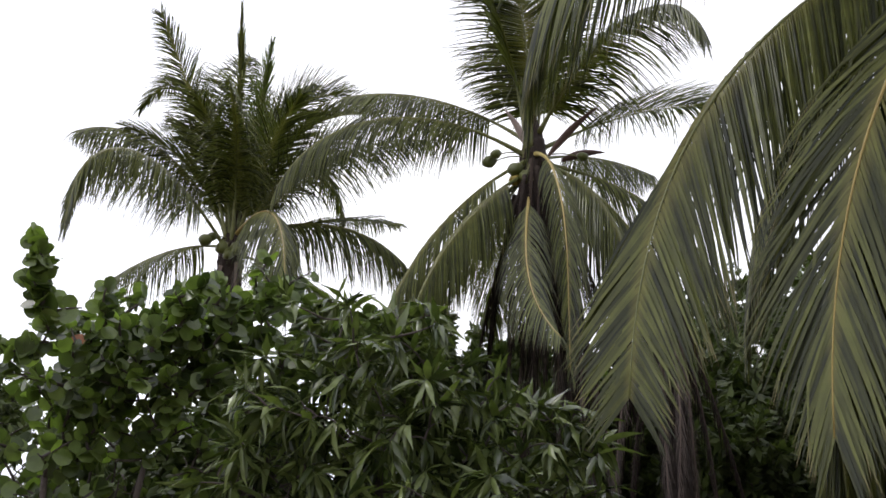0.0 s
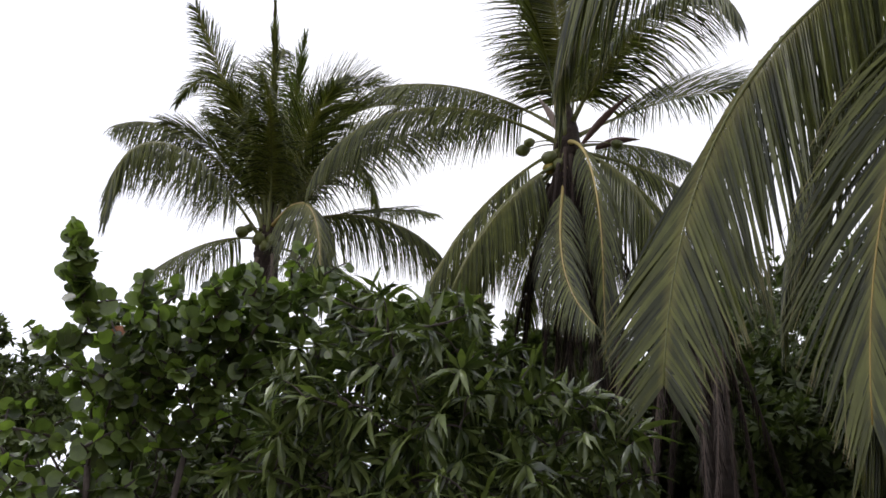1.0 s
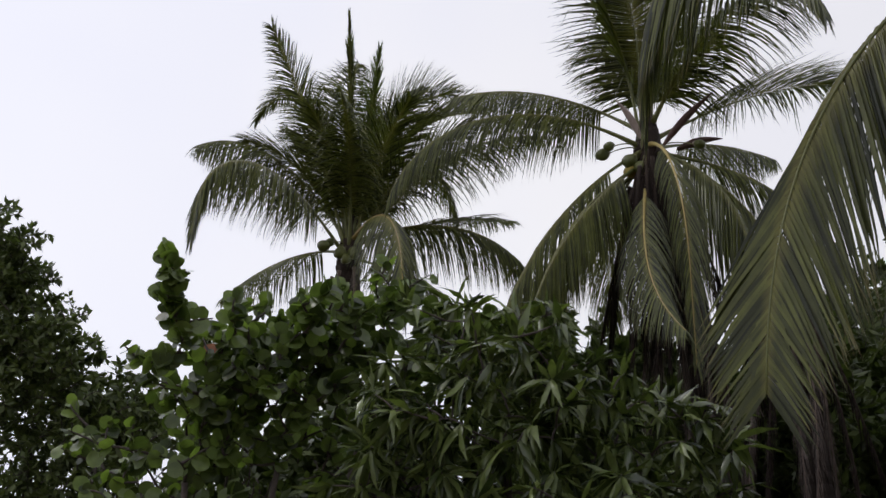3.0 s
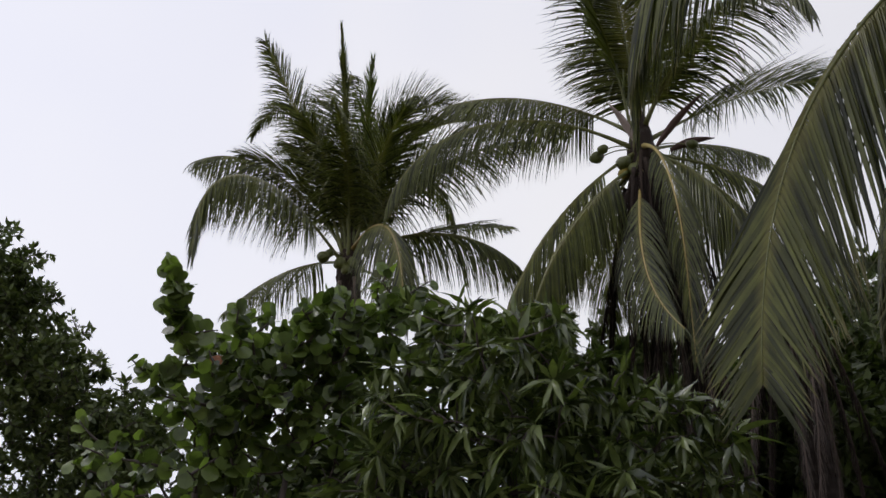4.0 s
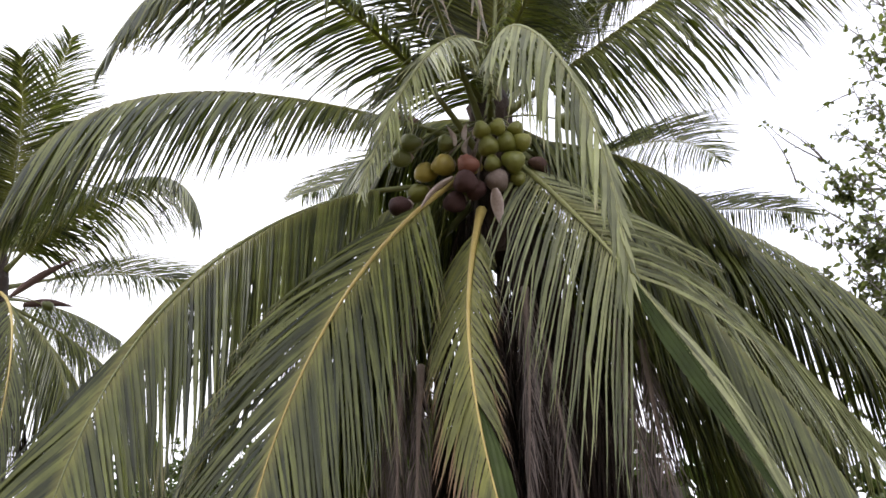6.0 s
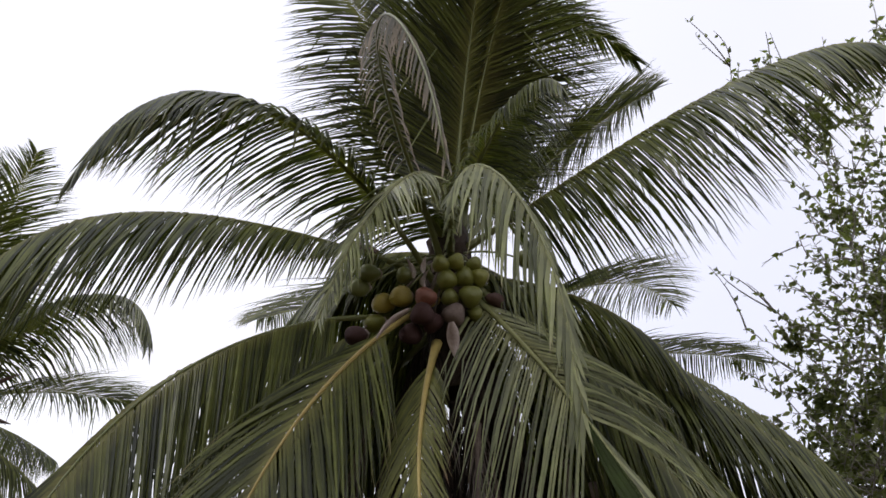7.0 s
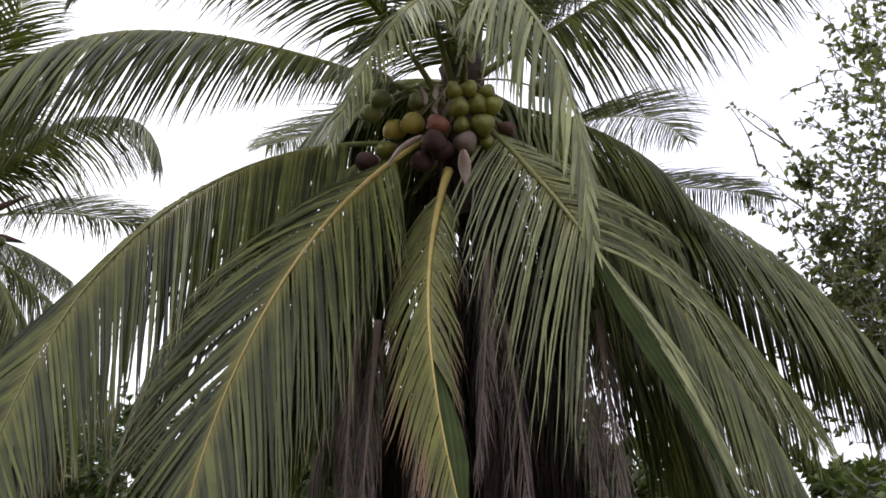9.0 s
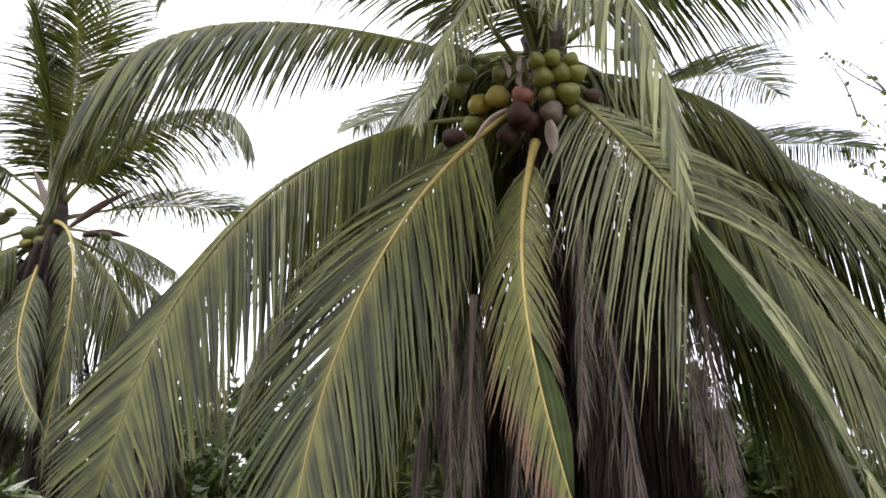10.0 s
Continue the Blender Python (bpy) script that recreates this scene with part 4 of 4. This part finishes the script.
def plant(name, base, hubs, tips, leaves_at, kinds, leaf_mat, wood, label, category, single=300, stem_radius=0.05, twig=0.006, group="", rust=None, leaf_name="leaf", spread_out=1.0):
    """A shrub or tree: stems to the hubs, twigs to the tips, leaves by leaves_at(tip, direction) -> poses (place, turn, kind)."""
    rng = np.random.default_rng(len(tips) * 7 + int(abs(base[0]) * 10))
    thing = root(name, base, label, category, group)
    at = np.array(base, float)
    wood_heap = Heap()
    hub_pts = []
    for h in hubs:
        start = at + rng.normal(0, 0.10, 3) * (1, 1, 0)
        line = bend(start, h, 0, 8, rng.normal(0, 0.12, 3))
        line[0][2] = -0.1
        v, f = tube(line - at, np.linspace(stem_radius, stem_radius * 0.4, 9), 8, 0.05, rng)
        part("stem", v, f, wood, thing)
        hub_pts += [(p, stem_radius * 0.4) for p in line[4:]]
    nodes = np.array([p for p, _ in hub_pts])
    limbs = []
    order = sorted(tips, key=lambda q: np.min(np.linalg.norm(nodes - q[0], axis=1)))
    spots = []
    for tip, out in order:
        cost = np.linalg.norm(nodes - tip, axis=1) + 0.8 * np.maximum(0, nodes[:, 2] - tip[2] + 0.05)
        j = int(np.argmin(cost))
        line = bend(nodes[j], tip, -0.06 * np.linalg.norm(tip - nodes[j]), 5, rng.normal(0, 0.06, 3) * np.linalg.norm(tip - nodes[j]))
        reach = np.linalg.norm(tip - nodes[j])
        v, f = tube(line - at, np.linspace(twig * (1 + 1.6 * reach), twig * 0.55, 6), 5)
        wood_heap.add(v, f)
        if rng.random() < spread_out:
            nodes = np.vstack([nodes, line[2], line[4]])
        spots.append(leaves_at(line, unit(line[-1] - line[-2]), rng))

    tagged(part("twig_tangle", wood_heap.verts(), wood_heap.f, wood, thing), kind="stuff")
    # the nearest leaves are pieces of their own, the rest is one mass
    places, turns, sorts, sizes = (np.concatenate([q[i] for q in spots]) for i in range(4))
    near = np.argsort(places[:, 0] ** 2 + places[:, 1] ** 2)
    meshes = [mesh_of(leaf_name, k[0], k[1], leaf_mat, k[2], True) for k in kinds]
    rusty = mesh_of(leaf_name, kinds[0][0], kinds[0][1], RUST_LEAF, kinds[0][2], True)
    step = max(1, len(near) // max(1, single * 2))
    alone = near[::step][:single]
    for i in alone:
        ob = new(leaf_name, meshes[sorts[i]])
        ob.parent = thing
        ob.matrix_local = Matrix([[*(turns[i][r] * sizes[i]), places[i][r] - at[r]] for r in range(3)] + [[0, 0, 0, 1]])
    rest = np.ones(len(places), dtype=bool)
    rest[alone] = False
    if rust is not None:
        ob = new(leaf_name, rusty)
        ob.parent = thing
        ob.matrix_local = Matrix.Translation(Vector(rust) - Vector(base)) @ pose(0, 0, 0, 60, 0, 20)
        tagged(ob, "rust-orange withered leaf")
    vs, us, quads, tris, count = [], [], [], [], 0
    for kind, (v, f, uv) in enumerate(kinds):
        which = rest & (sorts == kind)
        n = int(which.sum())
        vs.append((np.einsum("nij,kj->nki", turns[which] * sizes[which][:, None, None], v) + (places[which] - at)[:, None]).reshape(-1, 3))
        us.append(np.tile(uv, (n, 1)))
        shift = (count + np.arange(n) * len(v))[:, None, None]
        four, three = [q for q in f if len(q) == 4], [q for q in f if len(q) == 3]
        if four:
            quads.append((shift + np.array(four)[None]).reshape(-1, 4))
        if three:
            tris.append((shift + np.array(three)[None]).reshape(-1, 3))
        count += n * len(v)
    if count:
        ob = new("foliage", quick_mesh("foliage", np.concatenate(vs), np.concatenate(quads) if quads else [], np.concatenate(tris) if tris else [], leaf_mat, np.concatenate(us), True))
        ob.parent = thing
        tagged(ob, kind="stuff")
    return thing


def whorl(count, along, droop, spread):
    """Leaves in a drooping rosette near the twig's end."""
    def leaves(line, d, rng):
        n = int(count * rng.uniform(0.7, 1.3))
        place = line[-1] + (line[-2] - line[-1]) * (along * rng.random(n) ** 1.3)[:, None]
        a = unit(rng.standard_normal((n, 3)))
        way = a - d * (a @ d)[:, None] * 0.8 + d * spread + np.array([0, 0, -droop]) * rng.uniform(0.4, 1.6, (n, 1))
        up = np.array([0, 0, 1.0]) + rng.normal(0, 0.35, (n, 3))
        return place, frames_of(way, up), rng.integers(0, 4, n), rng.uniform(0.65, 1.15, n)
    return leaves


def alternate(count, face, size_low=0.6):
    """Leaves set one by one along the twig's outer part."""
    def leaves(line, d, rng):
        n = int(count * rng.uniform(0.6, 1.4)) + 1
        s = rng.random(n) * (len(line) - 1.01) * 0.75
        i = s.astype(int)
        place = line[-1 - i] + (line[-2 - i] - line[-1 - i]) * (s - i)[:, None]
        a = unit(rng.standard_normal((n, 3)))
        way = a - d * (a @ d)[:, None] * 0.7 + d * 0.4
        up = np.asarray(face) + rng.normal(0, 0.6, (n, 3))
        return place, frames_of(way, up), rng.integers(0, 4, n), rng.uniform(size_low, 1.15, n)
    return leaves


kit = np.random.default_rng(5)
LANCE = [blade_leaf(0.25, 0.05, b, 0.16, 0.45, kit) for b in (0.35, 0.7, 1.0, 1.35)]
DISCS = [disc_leaf(0.108, c, kit) for c in (0.05, -0.12, 0.2, 0.1)]
OVATE = [blade_leaf(0.076, 0.042, b, 0.04, 0.25, kit) for b in (0.1, 0.3, 0.5, 0.2)]
BROAD = [diamond_leaf(0.18, 0.085, b) for b in (0.1, 0.3, 0.6, 0.2)]
FINE = [diamond_leaf(0.12, 0.06, b) for b in (0.1, 0.3, 0.6, 0.2)]

# shrub with long lance leaves
lance_rng = np.random.default_rng(21)
lance_tips = in_blobs([(-0.392, 5.914, 3.217, 0.75, 0.7, 0.72, 5), (0.476, 6.103, 2.851, 0.7, 0.6, 0.55, 3), (-0.976, 5.918, 2.823, 0.5, 0.6, 0.6, 2.5), (-1.149, 6.017, 2.164, 0.6, 0.5, 0.5, 1.2), (-0.153, 5.706, 2.207, 1.1, 0.6, 0.5, 3), (-0.321, 6.005, 1.498, 0.9, 0.7, 0.6, 1.5)], 400, lance_rng, 0.4)
plant("lance_leaved_shrub", (-0.35, 6.2, 0), [(-0.378, 6.013, 2.896), (0.439, 6.102, 2.529), (-0.850, 5.914, 2.177), (-0.043, 5.904, 2.010)], lance_tips, whorl(11, 1.2, 0.28, 0.4), LANCE, MANGO_LEAF, TWIG_DARK,
      "leafy green shrub with long drooping glossy lance-shaped leaves", "shrub")

# shrub with round leaves
disc_rng = np.random.default_rng(22)
disc_tips = in_blobs([(-1.353, 6.727, 3.75, 0.7, 0.6, 0.6, 4), (-1.997, 6.433, 3.429, 0.6, 0.6, 0.6, 4), (-2.295, 6.135, 3.318, 0.5, 0.45, 0.45, 2.5), (-2.772, 6.237, 2.748, 0.6, 0.6, 0.75, 1.6), (-1.751, 6.524, 2.45, 0.9, 0.6, 0.6, 0.4), (-2.343, 6.429, 2.113, 0.9, 0.6, 0.6, 0.4), (-0.75, 6.8, 3.75, 0.5, 0.5, 0.35, 2.2), (-1.63, 6.13, 3.72, 0.4, 0.4, 0.22, 1.2), (-2.050, 6.978, 2.422, 1.1, 0.4, 0.8, 0.4), (-3.057, 7.039, 2.581, 0.7, 0.4, 0.5, 1.2), (-1.362, 7.022, 2.750, 0.7, 0.4, 0.6, 2)], 660, disc_rng, 0.45)
stem_rng = np.random.default_rng(23)
# a tall sprig of stacked leaves, and two lower ones
for bottom, top, count in (((-2.37, 5.52, 3.30), (-2.45, 5.28, 3.86), 20), ((-2.2, 5.75, 3.38), (-2.08, 5.5, 3.66), 6), ((-2.46, 5.55, 3.06), (-2.67, 5.38, 3.33), 6)):
    for step in range(count):
        sprig = np.array(bottom) + (np.array(top) - np.array(bottom)) * step / (count - 1)
        disc_tips.append((sprig + stem_rng.normal(0, 0.034, 3), np.array([0, 0, 1.0])))
plant("round_leaved_shrub", (-2.2, 6.6, 0), [(-1.971, 6.529, 2.829), (-1.474, 6.724, 2.948), (-2.467, 6.133, 2.610)], disc_tips, alternate(6, (0.1, -0.6, 0.6), 0.5), DISCS, ROUND_LEAF, TWIG_DARK,
      "bushy shrub with round leathery green leaves and dark twigs", "shrub", rust=(-2.321, 5.886, 3.398), leaf_name="round_leaf", twig=0.008)

# twiggy thicket under the round-leaved shrub
brush_rng = np.random.default_rng(26)
brush_tips = in_blobs([(-2.0, 7.2, 2.3, 1.3, 0.6, 0.9, 4), (-3.0, 7.3, 2.0, 0.9, 0.5, 0.6, 0.8), (-1.2, 7.1, 2.6, 0.8, 0.5, 0.7, 2)], 900, brush_rng, 0.0)
plant("thicket", (-2.1, 7.4, 0), [(-2.0, 7.3, 2.0), (-2.9, 7.4, 1.9), (-1.3, 7.2, 2.1)], brush_tips, alternate(5, (0, -0.3, 0.8), 0.5), OVATE, BACK_LEAF, TWIG_DARK,
      "thicket of dark bare twigs with small dull leaves", "shrub", twig=0.007, spread_out=0.5)

# small-leaved tree beside the near palm
side_rng = np.random.default_rng(24)
side_tips = in_blobs([(6.924, 2.500, 6.532, 0.81, 0.81, 0.94, 4), (7.002, 2.956, 5.833, 0.88, 0.81, 0.81, 4), (7.134, 2.962, 5.229, 0.88, 0.81, 0.81, 4), (7.214, 3.018, 4.527, 0.81, 0.81, 0.81, 3), (6.698, 2.093, 7.335, 0.68, 0.68, 0.81, 3),
                      (6.327, 1.334, 8.240, 0.81, 0.81, 0.68, 3), (7.777, 2.102, 6.604, 1.35, 1.22, 2.03, 5), (6.651, 3.305, 5.846, 0.61, 0.61, 0.61, 3), (6.516, 3.300, 6.350, 0.54, 0.54, 0.54, 2), (6.834, 3.261, 5.240, 0.61, 0.61, 0.61, 3),
                      (6.064, 2.186, 7.905, 0.68, 0.68, 0.61, 3), (5.623, 2.282, 8.219, 0.54, 0.54, 0.47, 1.5), (6.444, 2.493, 7.246, 0.54, 0.54, 0.68, 2), (7.039, 3.410, 5.435, 1.08, 0.94, 1.08, 5), (6.568, 2.551, 6.342, 0.68, 0.81, 0.94, 5), (6.641, 2.908, 5.443, 0.74, 0.81, 0.81, 5), (6.719, 3.164, 4.742, 0.74, 0.81, 0.81, 5), (6.278, 3.110, 5.055, 0.47, 0.47, 0.54, 1.5)], 3000, side_rng, 0.0)
side_tips += [(np.array(p), np.array([-1.0, 0, 0.3])) for p in ((4.858, 2.455, 8.753), (4.984, 2.477, 8.639), (5.137, 2.377, 8.704), (5.330, 2.429, 8.478), (6.010, 3.612, 7.228), (6.087, 3.543, 7.115), (5.937, 3.493, 7.099), (6.301, 3.216, 6.866), (6.363, 3.015, 6.902),
                                                                (6.183, 3.394, 6.961), (6.339, 3.293, 7.155), (5.725, 2.182, 8.265), (6.367, 3.682, 6.087), (6.184, 3.621, 4.972), (6.465, 3.400, 6.352), (6.274, 3.297, 6.657))]
side_tree = plant("small_leaved_tree", (9.2, 2.4, 0), [(8.1, 2.4, 5.8), (7.6, 2.0, 7.2), (7.7, 2.7, 5.0), (8.2, 2.2, 6.8)], side_tips, alternate(4, (0, -0.2, 0.9), 0.5), OVATE, SMALL_LEAF, TWIG_GREY,
                  "sparse tree with small dull green leaves on pale grey twigs", "tree", stem_radius=0.09, twig=0.0042, spread_out=0.5)
bough, faces = tube(np.vstack([bend((7.9, 2.4, 5.4), (6.87, 2.83, 5.21), -0.05, 5), bend((6.87, 2.83, 5.21), (6.12, 3.71, 4.83), -0.04, 6)[1:]]) - np.array((9.2, 2.4, 0)), np.linspace(0.035, 0.008, 12), 8, 0.06, side_rng)
part("branch", bough, faces, TWIG_GREY, side_tree, "bare pale grey branch")

# dark tree beyond the round-leaved shrub
far_rng = np.random.default_rng(25)
far_tips = in_blobs([(-6.812, 10.491, 5.141, 0.95, 0.9, 1.15, 5), (-6.063, 10.568, 4.123, 0.9, 0.9, 0.9, 4), (-4.752, 10.038, 3.687, 0.75, 0.6, 0.75, 2.5), (-7.434, 10.590, 3.460, 1.2, 1.0, 1.2, 3), (-5.239, 10.447, 3.561, 0.7, 0.7, 0.7, 2), (-6.72, 9.790, 5.610, 0.75, 0.6, 0.85, 4), (-6.0, 9.967, 4.60, 0.75, 0.6, 0.65, 4), (-5.161, 10.249, 3.966, 0.7, 0.6, 0.6, 3), (-5.915, 10.255, 2.931, 1.3, 0.6, 0.8, 5)], 1800, far_rng, 0.3)
plant("dark_leaved_tree", (-6.6, 10.6, 0), [(-6.8, 10.4, 4.3), (-6.1, 10.4, 3.6), (-7.4, 10.4, 3.6)], far_tips, alternate(14, (0, -0.2, 0.9), 0.6), FINE, BACK_LEAF, TWIG_DARK,
      "dense dark green small-leaved tree against the sky", "tree", stem_radius=0.11)


# trees that close the view behind the palms
def back_tree(x, y, h, r, seed, leaves=31):
    rng = np.random.default_rng(seed)
    blobs = [(x + float(rng.normal(0, r * 0.5)), y + float(rng.normal(0, r * 0.3)), h * float(rng.uniform(0.3, 0.82)), r * 0.55, r * 0.55, h * 0.16, 1) for _ in range(13)]
    plant("broadleaf_tree", (x, y, 0), [(x, y, h * 0.65), (x - r * 0.4, y, h * 0.5), (x + r * 0.4, y, h * 0.5)], in_blobs(blobs, 950, rng, 0.15), alternate(leaves, (0, -0.2, 0.9), 0.7), BROAD, BACK_LEAF, TWIG_DARK,
          "dark green broadleaf tree or added leafy fill half hidden behind the palms", "tree", single=60, stem_radius=0.12, group="trees behind the palms")


# seeds 47, 48 and 50 are added fill for the shrubs' dark interior
for spot in ((3.0, 14.0, 7.0, 2.0, 31, 18), (5.4, 12.4, 8.6, 2.2, 32, 22), (8.0, 11.0, 9.6, 2.3, 33), (10.6, 8.0, 6.4, 2.3, 34), (0.6, 15.2, 7.0, 2.0, 35), (-3.4, 15.5, 5.2, 2.2, 36), (4.4, 15.5, 8.4, 2.2, 38, 14), (5.4, 7.8, 6.3, 1.9, 39, 18), (7.2, 6.6, 5.6, 1.9, 40), (8.4, 5.6, 4.4, 1.6, 41), (2.6, 12.2, 6.2, 1.6, 44), (0.2, 11.8, 6.3, 1.5, 45), (-1.7, 8.7, 4.3, 1.3, 47, 14), (-0.1, 8.5, 3.9, 1.3, 48, 14), (1.2, 8.8, 3.6, 1.0, 50, 12), (2.4, 17.5, 8.2, 2.6, 51), (6.4, 16.0, 9.6, 2.8, 52), (4.0, 11.2, 5.8, 1.8, 53), (6.6, 10.0, 7.2, 2.2, 54), (9.0, 4.7, 6.0, 1.5, 55), (7.9, 7.2, 6.2, 1.7, 56)):
    back_tree(*spot)
